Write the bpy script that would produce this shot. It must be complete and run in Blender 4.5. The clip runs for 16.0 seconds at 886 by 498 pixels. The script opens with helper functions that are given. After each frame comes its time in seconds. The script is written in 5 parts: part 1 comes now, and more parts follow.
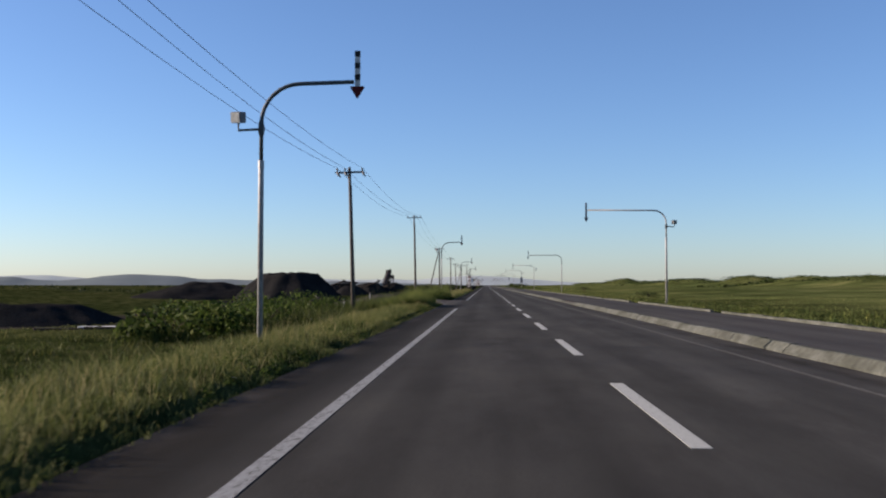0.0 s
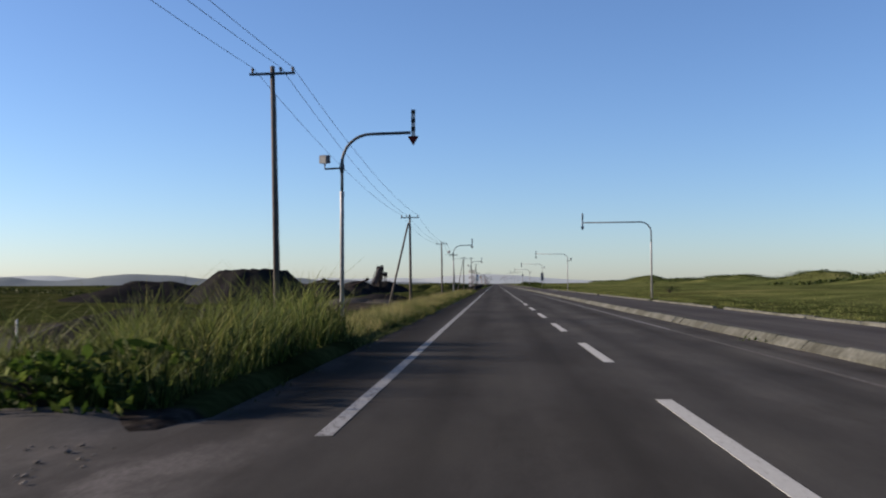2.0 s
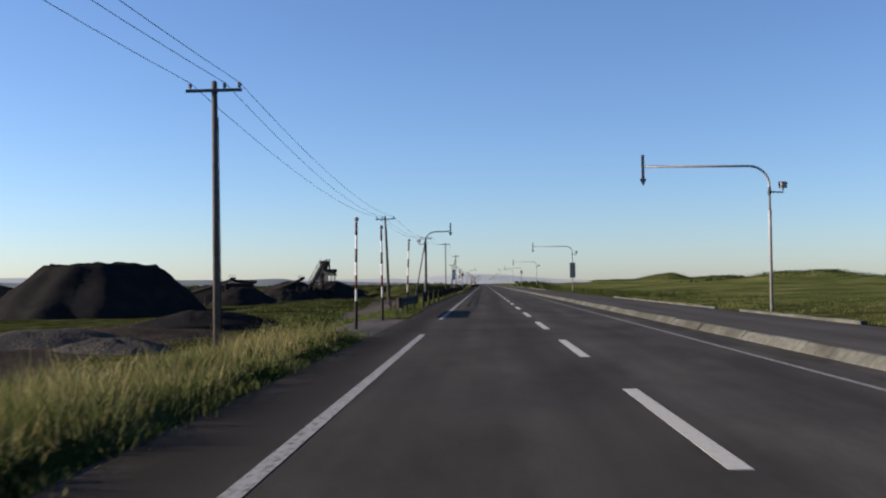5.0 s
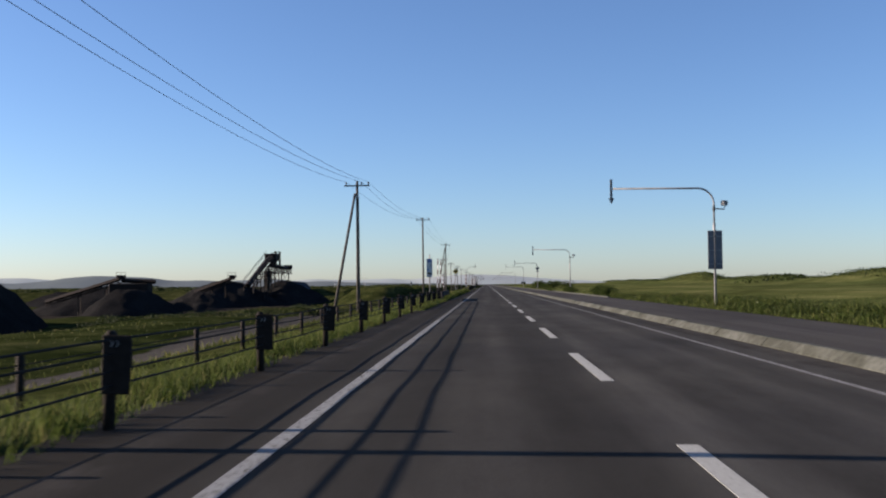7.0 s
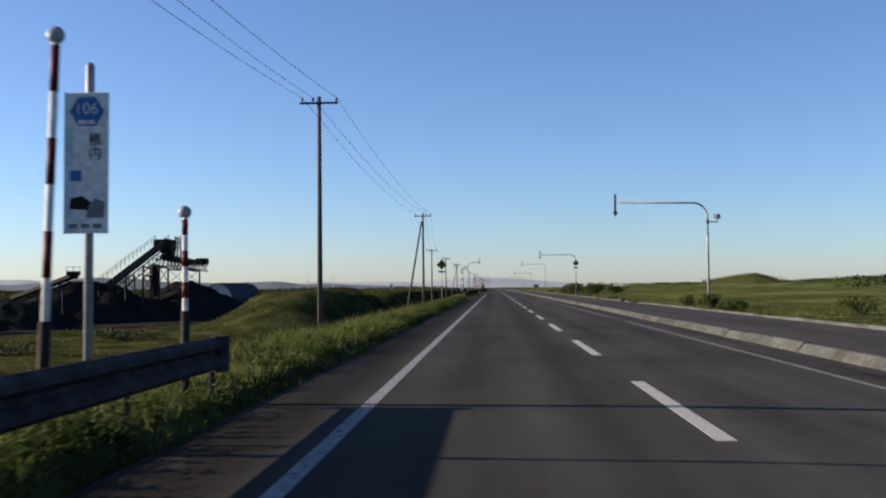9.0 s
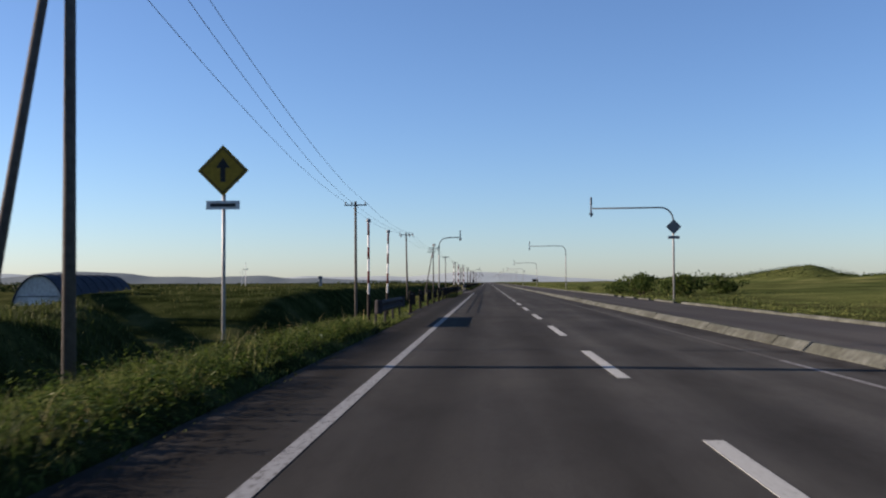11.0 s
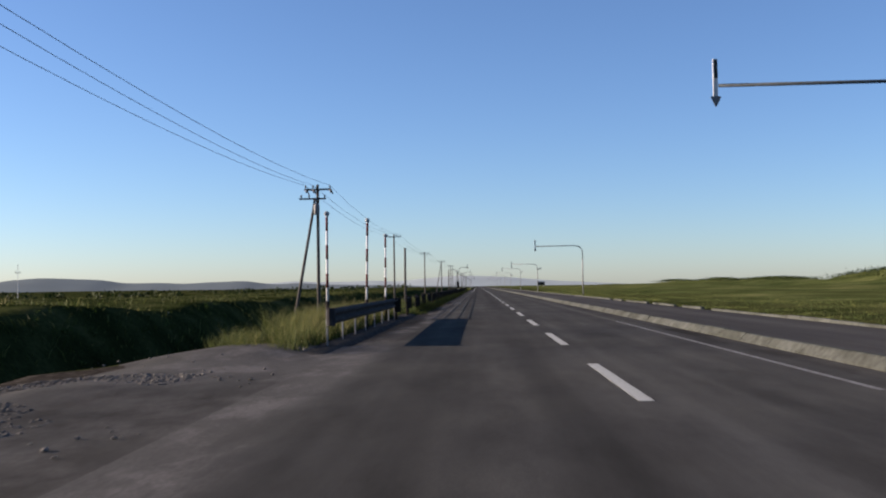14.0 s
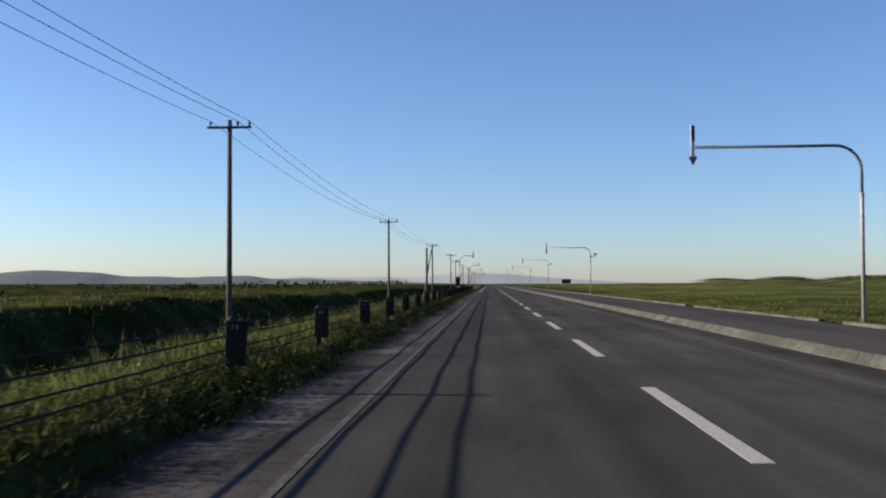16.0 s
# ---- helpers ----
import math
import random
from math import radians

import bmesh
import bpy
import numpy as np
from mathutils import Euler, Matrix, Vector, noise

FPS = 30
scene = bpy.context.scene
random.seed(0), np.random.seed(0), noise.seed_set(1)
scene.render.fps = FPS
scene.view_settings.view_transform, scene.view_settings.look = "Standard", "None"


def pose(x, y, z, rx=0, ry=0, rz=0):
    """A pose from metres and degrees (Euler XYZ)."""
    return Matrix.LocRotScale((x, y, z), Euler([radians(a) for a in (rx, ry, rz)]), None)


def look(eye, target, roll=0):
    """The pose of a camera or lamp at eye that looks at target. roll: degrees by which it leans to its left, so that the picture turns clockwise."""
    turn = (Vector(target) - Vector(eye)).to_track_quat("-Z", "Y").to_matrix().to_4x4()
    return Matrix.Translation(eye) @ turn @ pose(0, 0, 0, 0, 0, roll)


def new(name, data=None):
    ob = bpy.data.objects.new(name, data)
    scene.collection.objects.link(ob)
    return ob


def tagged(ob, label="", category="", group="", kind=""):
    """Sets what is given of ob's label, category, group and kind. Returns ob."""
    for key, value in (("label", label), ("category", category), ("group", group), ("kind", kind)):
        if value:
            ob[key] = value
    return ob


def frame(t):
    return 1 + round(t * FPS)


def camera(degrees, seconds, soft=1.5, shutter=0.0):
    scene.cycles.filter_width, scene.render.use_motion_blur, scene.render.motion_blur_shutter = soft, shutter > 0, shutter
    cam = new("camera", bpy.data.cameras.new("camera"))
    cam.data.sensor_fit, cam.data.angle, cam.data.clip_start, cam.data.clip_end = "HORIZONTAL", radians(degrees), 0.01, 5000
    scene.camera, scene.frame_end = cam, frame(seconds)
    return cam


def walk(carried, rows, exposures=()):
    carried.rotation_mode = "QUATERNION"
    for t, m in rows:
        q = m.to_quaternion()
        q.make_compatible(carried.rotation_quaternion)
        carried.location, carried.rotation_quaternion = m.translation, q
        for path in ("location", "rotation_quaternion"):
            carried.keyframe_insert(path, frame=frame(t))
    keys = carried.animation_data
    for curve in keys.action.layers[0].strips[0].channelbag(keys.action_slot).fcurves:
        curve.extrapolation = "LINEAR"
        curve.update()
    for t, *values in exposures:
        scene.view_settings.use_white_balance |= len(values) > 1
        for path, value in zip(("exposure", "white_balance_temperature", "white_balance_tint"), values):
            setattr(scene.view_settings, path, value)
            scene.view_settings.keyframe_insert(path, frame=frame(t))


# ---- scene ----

# ---- camera and drive ----
cam = camera(48.8, 16.0, soft=2.1, shutter=0.06)
PATH = [  # seconds, x, y, z, yaw, pitch, roll
    (0.0, -1.664, -2.66, 1.26, 2.52, 2.10, -0.03),
    (0.5, -1.592, 15.29, 1.26, 2.58, 2.14, 0.21),
    (1.0, -1.627, 33.28, 1.26, 2.84, 2.09, 0.50),
    (1.5, -1.734, 51.43, 1.26, 3.04, 2.11, 0.36),
    (2.0, -1.806, 69.33, 1.26, 3.04, 2.02, 0.25),
    (2.5, -1.827, 87.40, 1.26, 2.65, 2.07, 0.44),
    (3.0, -1.849, 105.44, 1.26, 2.73, 2.03, 0.71),
    (3.5, -1.846, 123.57, 1.26, 2.66, 2.00, 0.33),
    (4.0, -1.799, 141.62, 1.26, 2.63, 2.15, 0.32),
    (4.5, -1.757, 159.94, 1.26, 2.37, 2.03, 0.55),
    (7.0, -1.540, 252.31, 1.26, 2.56, 2.07, 0.53),
    (7.5, -1.644, 270.87, 1.26, 3.24, 2.05, 0.25),
    (8.0, -1.783, 289.47, 1.26, 3.03, 1.96, 0.32),
    (8.5, -1.856, 308.26, 1.26, 3.01, 2.08, 0.12),
    (9.0, -1.885, 326.91, 1.26, 2.98, 2.25, 0.34),
    (9.5, -1.891, 345.56, 1.26, 2.58, 2.13, 0.29),
    (10.0, -1.849, 364.40, 1.26, 2.48, 1.93, 0.37),
    (12.5, -1.749, 458.40, 1.26, 2.79, 1.94, 0.12),
    (13.0, -1.788, 476.95, 1.26, 2.70, 2.09, 0.42),
    (13.5, -1.799, 495.58, 1.26, 2.79, 1.96, 0.23),
    (14.0, -1.786, 514.38, 1.26, 2.10, 2.18, 0.73),
    (14.5, -1.818, 532.97, 1.26, 2.43, 1.84, -0.34),
    (15.0, -1.818, 550.93, 1.26, 2.64, 2.04, 0.76),
    (15.5, -1.855, 569.57, 1.26, 2.83, 2.12, 0.51),
    (16.0, -1.916, 588.03, 1.26, 2.70, 2.01, 0.04),
]
walk(cam, [(t, pose(x, y, z, 90 + pitch, roll, yaw)) for t, x, y, z, yaw, pitch, roll in PATH],
     [(0.0, 1.25, 7120, 21), (16.0, 1.25, 7120, 21)])


# ---- daylight ----
SUN_EL, SUN_AZ = radians(16.0), radians(5.0)  # low sun square to the road on its left, a little ahead
world = bpy.data.worlds.new("evening_sky")
scene.world = world
world.use_nodes = True
wn = world.node_tree
sky = wn.nodes.new("ShaderNodeTexSky")
sky.sky_type = "NISHITA"
sky.sun_disc = False
sky.sun_elevation = SUN_EL
sky.sun_rotation = -radians(90) + SUN_AZ
sky.altitude, sky.air_density, sky.dust_density, sky.ozone_density = 300, 0.95, 0.42, 5.9
wn.links.new(sky.outputs[0], wn.nodes["Background"].inputs[0])
wn.nodes["Background"].inputs[1].default_value = 0.08
sun = new("sun", bpy.data.lights.new("sun", "SUN"))
sun.data.energy, sun.data.angle, sun.data.color = 5.0, radians(0.53), (1.0, 0.895, 0.77)
sun.matrix_world = look((-math.cos(SUN_AZ) * math.cos(SUN_EL) * 50, math.sin(SUN_AZ) * math.cos(SUN_EL) * 50, math.sin(SUN_EL) * 50), (0, 0, 0))


# ---- materials ----
class Nodes:
    """Short hand for a node material."""

    def __init__(self, name, rough=0.8, metal=0.0, spec=0.15):
        self.mat = bpy.data.materials.new(name)
        self.mat.use_nodes = True
        self.tree = self.mat.node_tree
        self.bsdf = self.tree.nodes["Principled BSDF"]
        self.bsdf.inputs["Roughness"].default_value = rough
        self.bsdf.inputs["Metallic"].default_value = metal
        self.bsdf.inputs["Specular IOR Level"].default_value = spec
        self.place = self.tree.nodes.new("ShaderNodeNewGeometry").outputs["Position"]

    def add(self, kind, **sets):
        n = self.tree.nodes.new(kind)
        for k, v in sets.items():
            n.inputs[k].default_value = v
        return n

    def link(self, a, b):
        self.tree.links.new(a, b)

    def noise(self, scale, detail=4.0, stretch=(1, 1, 1), rough=0.55):
        m = self.add("ShaderNodeMapping", Scale=stretch)
        self.link(self.place, m.inputs["Vector"])
        n = self.add("ShaderNodeTexNoise", Scale=scale, Detail=detail, Roughness=rough)
        self.link(m.outputs[0], n.inputs["Vector"])
        return n.outputs["Fac"]

    def ramp(self, fac, stops):
        r = self.tree.nodes.new("ShaderNodeValToRGB")
        e = r.color_ramp.elements
        while len(e) < len(stops):
            e.new(0.5)
        for i, (p, c) in enumerate(stops):
            e[i].position, e[i].color = p, (*c, 1) if len(c) == 3 else c
        self.link(fac, r.inputs[0])
        return r.outputs[0]

    def mix(self, fac, a, b, blend="MIX"):
        m = self.tree.nodes.new("ShaderNodeMix")
        m.data_type, m.blend_type = "RGBA", blend
        for slot, v in ((0, fac), (6, a), (7, b)):
            if isinstance(v, (float, int)):
                m.inputs[slot].default_value = v
            elif isinstance(v, tuple):
                m.inputs[slot].default_value = (*v, 1)
            else:
                self.link(v, m.inputs[slot])
        return m.outputs[2]

    def math(self, op, a, b=0.0, clamp=True):
        m = self.tree.nodes.new("ShaderNodeMath")
        m.operation, m.use_clamp = op, clamp
        for slot, v in ((0, a), (1, b)):
            if isinstance(v, (float, int)):
                m.inputs[slot].default_value = v
            else:
                self.link(v, m.inputs[slot])
        return m.outputs[0]

    def attribute(self, name):
        a = self.tree.nodes.new("ShaderNodeAttribute")
        a.attribute_name = name
        return a.outputs["Fac"]

    def bump(self, fac, strength=0.3, distance=0.02):
        b = self.add("ShaderNodeBump", Strength=strength, Distance=distance)
        self.link(fac, b.inputs["Height"])
        self.link(b.outputs[0], self.bsdf.inputs["Normal"])

    def color(self, v):
        if isinstance(v, tuple):
            self.bsdf.inputs["Base Color"].default_value = (*v, 1)
        else:
            self.link(v, self.bsdf.inputs["Base Color"])
        return self


def plain(name, base, rough=0.7, metal=0.0, grain=14.0, spread=0.22, bump=0.12):
    """A painted, metal or wooden surface with fine and coarse variation."""
    n = Nodes(name, rough, metal)
    lo, hi = tuple(c * (1 - spread) for c in base), tuple(min(1, c * (1 + spread)) for c in base)
    fine = n.ramp(n.noise(grain), [(0.3, lo), (0.7, hi)])
    coarse = n.ramp(n.noise(grain * 0.11, 2), [(0.35, (0.86, 0.86, 0.86)), (0.65, (1, 1, 1))])
    n.color(n.mix(1.0, fine, coarse, "MULTIPLY"))
    n.bump(n.noise(grain * 3), bump, 0.004)
    return n.mat


def matt(*a, **k):
    """The same with hardly any sheen."""
    m = plain(*a, **k)
    m.node_tree.nodes["Principled BSDF"].inputs["Specular IOR Level"].default_value = 0.06
    return m


def make_asphalt(name, tone, dusty):
    n = Nodes(name, 0.9, 0, 0.02)
    grit = n.ramp(n.noise(55, 3), [(0.3, tuple(c * 0.8 for c in tone)), (0.72, tuple(c * 1.2 for c in tone))])
    lanes = n.ramp(n.noise(0.5, 4, (2.2, 0.06, 1)), [(0.35, (0.72, 0.72, 0.72)), (0.7, (1.14, 1.14, 1.14))])
    patch = n.ramp(n.noise(0.16, 3), [(0.38, (0.88, 0.88, 0.9)), (0.62, (1.05, 1.04, 1.02))])
    base = n.mix(1.0, n.mix(1.0, grit, lanes, "MULTIPLY"), patch, "MULTIPLY")
    if dusty:
        blotch = n.ramp(n.noise(0.75, 7, (1, 0.3, 1), 0.66), [(0.38, (0.74, 0.73, 0.72)), (0.52, (0.98, 0.98, 0.98)), (0.66, (1.16, 1.15, 1.12))])
        base = n.mix(1.0, base, blotch, "MULTIPLY")
        # wheel tracks, the darker left lane and the darker shoulder
        wheel = n.attribute("worn")
        base = n.mix(n.math("MULTIPLY", wheel, 0.9), base, (tone[0] * 0.27, tone[1] * 0.26, tone[2] * 0.25))
        # near-black layer: dirt, and painted shade beside the left verge
        grime_shade = n.ramp(n.noise(1.6, 6, (1, 0.5, 1), 0.65), [(0.38, (0, 0, 0)), (0.6, (1, 1, 1))])
        base = n.mix(n.math("MULTIPLY", n.attribute("grime_shade"), n.math("MAXIMUM", grime_shade, n.math("POWER", n.attribute("grime_shade"), 3.0))), base, (0.016, 0.0145, 0.012))
        cloud = n.ramp(n.noise(0.9, 8, (1, 0.45, 1), 0.68), [(0.42, (0, 0, 0)), (0.6, (1, 1, 1))])
        sand = n.ramp(n.noise(30, 4), [(0.3, (0.060, 0.058, 0.055)), (0.7, (0.128, 0.123, 0.115))])
        base = n.mix(n.math("MULTIPLY", n.attribute("dust"), n.math("MAXIMUM", cloud, n.math("MULTIPLY", n.attribute("dust"), 0.35))), base, sand)
    n.color(base)
    n.bump(n.noise(90, 3), 0.35, 0.006)
    return n.mat


def make_ground():
    n = Nodes("rough_grassland", 0.95, 0, 0.0)
    green = n.ramp(n.noise(0.35, 6), [(0.28, (0.010, 0.014, 0.005)), (0.46, (0.023, 0.029, 0.011)), (0.60, (0.045, 0.050, 0.020)), (0.76, (0.085, 0.080, 0.040))])
    straw = n.ramp(n.noise(0.12, 6), [(0.3, (0.044, 0.058, 0.020)), (0.5, (0.082, 0.096, 0.036)), (0.7, (0.135, 0.138, 0.060))])
    green = n.mix(n.math("MULTIPLY", n.attribute("dry"), n.ramp(n.noise(0.06, 4), [(0.3, (0.35, 0.35, 0.35)), (0.6, (1, 1, 1))])), green, straw)
    field = n.ramp(n.noise(0.018, 3), [(0.38, (0.72, 0.80, 0.72)), (0.62, (1.18, 1.12, 1.05))])
    fine = n.ramp(n.noise(7, 5), [(0.3, (0.6, 0.62, 0.6)), (0.7, (1.2, 1.2, 1.15))])
    grass = n.mix(1.0, n.mix(1.0, green, field, "MULTIPLY"), fine, "MULTIPLY")
    stony = n.ramp(n.noise(5, 6), [(0.3, (0.0119, 0.0108, 0.00972)), (0.55, (0.0281, 0.0259, 0.0233)), (0.72, (0.0594, 0.0551, 0.0486))])
    tracks = n.ramp(n.noise(0.3, 4), [(0.35, (0.75, 0.75, 0.76)), (0.65, (1.2, 1.18, 1.14))])
    soil = n.mix(1.0, stony, tracks, "MULTIPLY")
    edge = n.math("ADD", n.attribute("bare"), n.math("SUBTRACT", n.noise(0.8, 5), 0.5, False), False)
    mask = n.ramp(edge, [(0.42, (0, 0, 0)), (0.58, (1, 1, 1))])
    gravel = n.ramp(n.noise(6, 6), [(0.3, (0.028, 0.0275, 0.026)), (0.7, (0.066, 0.065, 0.061))])
    rut = n.math("ADD", n.attribute("lane"), n.math("SUBTRACT", n.noise(0.6, 5), 0.5, False), False)
    n.color(n.mix(n.ramp(rut, [(0.40, (0, 0, 0)), (0.62, (1, 1, 1))]), n.mix(mask, grass, soil), gravel))
    n.bump(n.noise(4, 6), 0.45, 0.10)
    return n.mat


def make_grass(name, stops, pale, glow=0.2):
    """Blades: each its own green, paler and drier toward some stems."""
    n = Nodes(name, 0.7, 0, 0.08)
    geo = n.tree.nodes.new("ShaderNodeNewGeometry")
    each = n.ramp(geo.outputs["Random Per Island"], stops)
    drift = n.ramp(n.noise(0.7, 4), [(0.36, (0.42, 0.56, 0.46)), (0.62, (1.25, 1.18, 1.0))])
    stem = n.mix(n.math("MULTIPLY", n.attribute("tip"), pale), each, (0.29, 0.29, 0.125))
    n.color(n.mix(1.0, stem, drift, "MULTIPLY"))
    thin = n.add("ShaderNodeBsdfTranslucent")
    n.link(stem, thin.inputs["Color"])
    both = n.add("ShaderNodeMixShader", Fac=glow)
    n.link(n.bsdf.outputs[0], both.inputs[1])
    n.link(thin.outputs[0], both.inputs[2])
    n.link(both.outputs[0], n.tree.nodes["Material Output"].inputs["Surface"])
    return n.mat


def make_heap(name, lo, hi):
    n = Nodes(name, 0.95, 0, 0.0)
    n.color(n.mix(1.0, n.ramp(n.noise(6, 6), [(0.3, lo), (0.7, hi)]), n.ramp(n.noise(0.25, 4), [(0.35, (0.75, 0.75, 0.75)), (0.65, (1.15, 1.13, 1.1))]), "MULTIPLY"))
    n.bump(n.noise(5, 6), 0.8, 0.15)
    return n.mat


ASPHALT = make_asphalt("road_asphalt", (0.0592, 0.0595, 0.0552), True)
PATHWAY = make_asphalt("path_asphalt", (0.0545, 0.0530, 0.0500), False)
GROUND = make_ground()


def make_paint(name, tone, worn):
    n = Nodes(name, 0.85, 0, 0.03)
    white = n.ramp(n.noise(22, 4), [(0.3, tuple(c * 0.8 for c in tone)), (0.7, tone)])
    gone = n.ramp(n.noise(16, 7, (1, 0.6, 1), 0.75), [(worn - 0.07, (1, 1, 1)), (worn + 0.07, (0, 0, 0))])
    n.color(n.mix(gone, white, (0.056, 0.052, 0.046)))
    n.bump(n.noise(80, 3), 0.3, 0.004)
    return n.mat


PAINT = make_paint("worn_road_paint", (0.32, 0.335, 0.315), 0.36)
WORN_PAINT = make_paint("patchy_road_paint", (0.225, 0.24, 0.24), 0.43)
CHIPPED = make_paint("chipped_road_paint", (0.20, 0.21, 0.21), 0.485)
THIN_PAINT = make_paint("thin_road_paint", (0.19, 0.195, 0.195), 0.45)
FADED = make_paint("faded_road_paint", (0.105, 0.107, 0.102), 0.52)
CONCRETE = plain("weathered_concrete", (0.066, 0.074, 0.062), 0.9, grain=6, spread=0.35, bump=0.4)


def make_kerb():
    """Cast concrete, each block weathered in its own way."""
    n = Nodes("kerb_concrete", 0.9, 0, 0.06)
    fine = n.ramp(n.noise(7, 5), [(0.3, (0.052, 0.055, 0.049)), (0.7, (0.096, 0.100, 0.090))])
    info = n.tree.nodes.new("ShaderNodeObjectInfo")
    each = n.ramp(info.outputs["Random"], [(0.0, (0.80, 0.81, 0.79)), (0.6, (0.90, 0.92, 0.91)), (1.0, (1.0, 1.02, 1.0))])
    moss = n.ramp(n.noise(1.1, 6, (1, 0.6, 1), 0.65), [(0.42, (0.62, 0.62, 0.58)), (0.58, (1, 1, 1))])
    n.color(n.mix(1.0, n.mix(1.0, fine, each, "MULTIPLY"), moss, "MULTIPLY"))
    n.bump(n.noise(18, 5), 0.5, 0.01)
    return n.mat


KERB = make_kerb()
POLE_CONCRETE = plain("pole_concrete", (0.075, 0.069, 0.062), 0.85, grain=8)
ZINC = plain("galvanised_steel", (0.255, 0.262, 0.262), 0.5, 0.2, grain=10)
DARK_STEEL = plain("dark_arm_steel", (0.066, 0.078, 0.084), 0.6, 0.2)
BROWN_STEEL = matt("brown_coated_steel", (0.020, 0.0165, 0.014), 0.7)
DULL_WHITE = matt("dull_marker_film", (0.16, 0.16, 0.155), 0.8, spread=0.4)
CABLE = matt("cable_steel", (0.022, 0.021, 0.02), 0.8)
BEAM = matt("weathered_beam", (0.034, 0.032, 0.034), 0.85, 0.0, grain=5, spread=0.4)
WHITE = plain("white_board", (0.518, 0.518, 0.504), 0.6)
RED = plain("red_board", (0.085, 0.008, 0.009), 0.6)
BLACK = plain("black_board", (0.022, 0.022, 0.024), 0.6)
YELLOW = plain("yellow_board", (0.26, 0.165, 0.02), 0.6)
GREY_BACK = plain("grey_sign_back", (0.15, 0.158, 0.165), 0.6, 0.2)
BLUE = plain("blue_panel", (0.03, 0.12, 0.315), 0.6)
PALE_BLUE = plain("pale_blue_panel", (0.46, 0.54, 0.58), 0.6)
GLASSY = plain("lamp_lens", (0.24, 0.26, 0.265), 0.3)
CERAMIC = plain("insulator_ceramic", (0.10, 0.10, 0.10), 0.35)
RUST = plain("rusted_plant_steel", (0.0149, 0.0116, 0.0099), 0.8, 0.1, grain=4, spread=0.4)
SHEET = plain("barn_sheet", (0.42, 0.42, 0.40), 0.7, grain=3)
SHEET_BLUE = matt("barn_roof_sheet", (0.030, 0.038, 0.052), 0.8, grain=3)
HEAP_DARK = make_heap("dark_gravel", (0.0085, 0.0090, 0.0095), (0.0205, 0.0209, 0.0212))
HEAP_GREY = make_heap("grey_gravel", (0.034, 0.0335, 0.0315), (0.068, 0.0665, 0.062))
GRASS_DRY = make_grass("verge_grass_blades", [(0.0, (0.022, 0.038, 0.008)), (0.5, (0.045, 0.064, 0.016)), (0.82, (0.088, 0.098, 0.034)), (1.0, (0.16, 0.155, 0.068))], 0.28, 0.34)
GRASS_GREEN = make_grass("weed_blades", [(0.0, (0.0075, 0.015, 0.003)), (0.5, (0.0195, 0.0345, 0.00675)), (0.88, (0.045, 0.063, 0.012)), (1.0, (0.135, 0.135, 0.045))], 0.10, 0.25)
GRASS_DUNE = make_grass("dune_grass_blades", [(0.0, (0.065, 0.088, 0.024)), (0.5, (0.098, 0.122, 0.038)), (1.0, (0.16, 0.165, 0.062))], 0.15, 0.3)
GRASS_LUSH = make_grass("lush_verge_blades", [(0.0, (0.0176, 0.0368, 0.0064)), (0.5, (0.044, 0.076, 0.0128)), (0.85, (0.08, 0.108, 0.0224)), (1.0, (0.176, 0.168, 0.064))], 0.22, 0.38)
GRASS_FIELD = make_grass("field_grass_blades", [(0.0, (0.0204, 0.0326, 0.00748)), (0.5, (0.0374, 0.0517, 0.0136)), (0.85, (0.0646, 0.0714, 0.0204)), (1.0, (0.122, 0.112, 0.0442))], 0.2, 0.3)
LEAF = make_grass("bush_leaves", [(0.0, (0.016, 0.029, 0.007)), (0.6, (0.036, 0.058, 0.0135)), (1.0, (0.078, 0.098, 0.027))], 0.0, 0.4)
SCRUB = make_grass("dark_scrub_leaves", [(0.0, (0.010, 0.018, 0.005)), (0.6, (0.022, 0.036, 0.009)), (1.0, (0.045, 0.06, 0.016))], 0.0, 0.1)
WEED_LEAF = make_grass("weed_leaves", [(0.0, (0.012, 0.027, 0.005)), (0.55, (0.034, 0.064, 0.011)), (0.93, (0.075, 0.105, 0.024)), (0.994, (0.10, 0.12, 0.04)), (1.0, (0.42, 0.42, 0.33))], 0.0, 0.38)
SIGN_WHITE = plain("sign_white", (0.60, 0.60, 0.57), 0.6)
GRAVEL = make_heap("loose_gravel", (0.07, 0.068, 0.063), (0.15, 0.145, 0.135))
PALE = plain("pale_concrete", (0.24, 0.245, 0.235), 0.85, grain=5)
STRAW = make_grass("straw_blades", [(0.0, (0.11, 0.095, 0.045)), (0.6, (0.19, 0.165, 0.08)), (1.0, (0.28, 0.25, 0.13))], 0.2, 0.35)
BARK = plain("bark", (0.036, 0.027, 0.021), 0.9)


# ---- building helpers ----
def part(name, bm, material, parent=None, label="", smooth=False):
    """Link a bmesh as one mesh object, under a thing or a part."""
    me = bpy.data.meshes.new(name)
    bm.to_mesh(me)
    bm.free()
    me.materials.append(material)
    if smooth:
        me.shade_smooth()
    ob = new(name, me)
    if parent:
        ob.parent = parent
    return tagged(ob, label)


def thing(name, place, label, category, group="", kind=""):
    ob = new(name)
    ob.empty_display_size = 0.2
    ob.location = place
    return tagged(ob, label, category, group, kind)


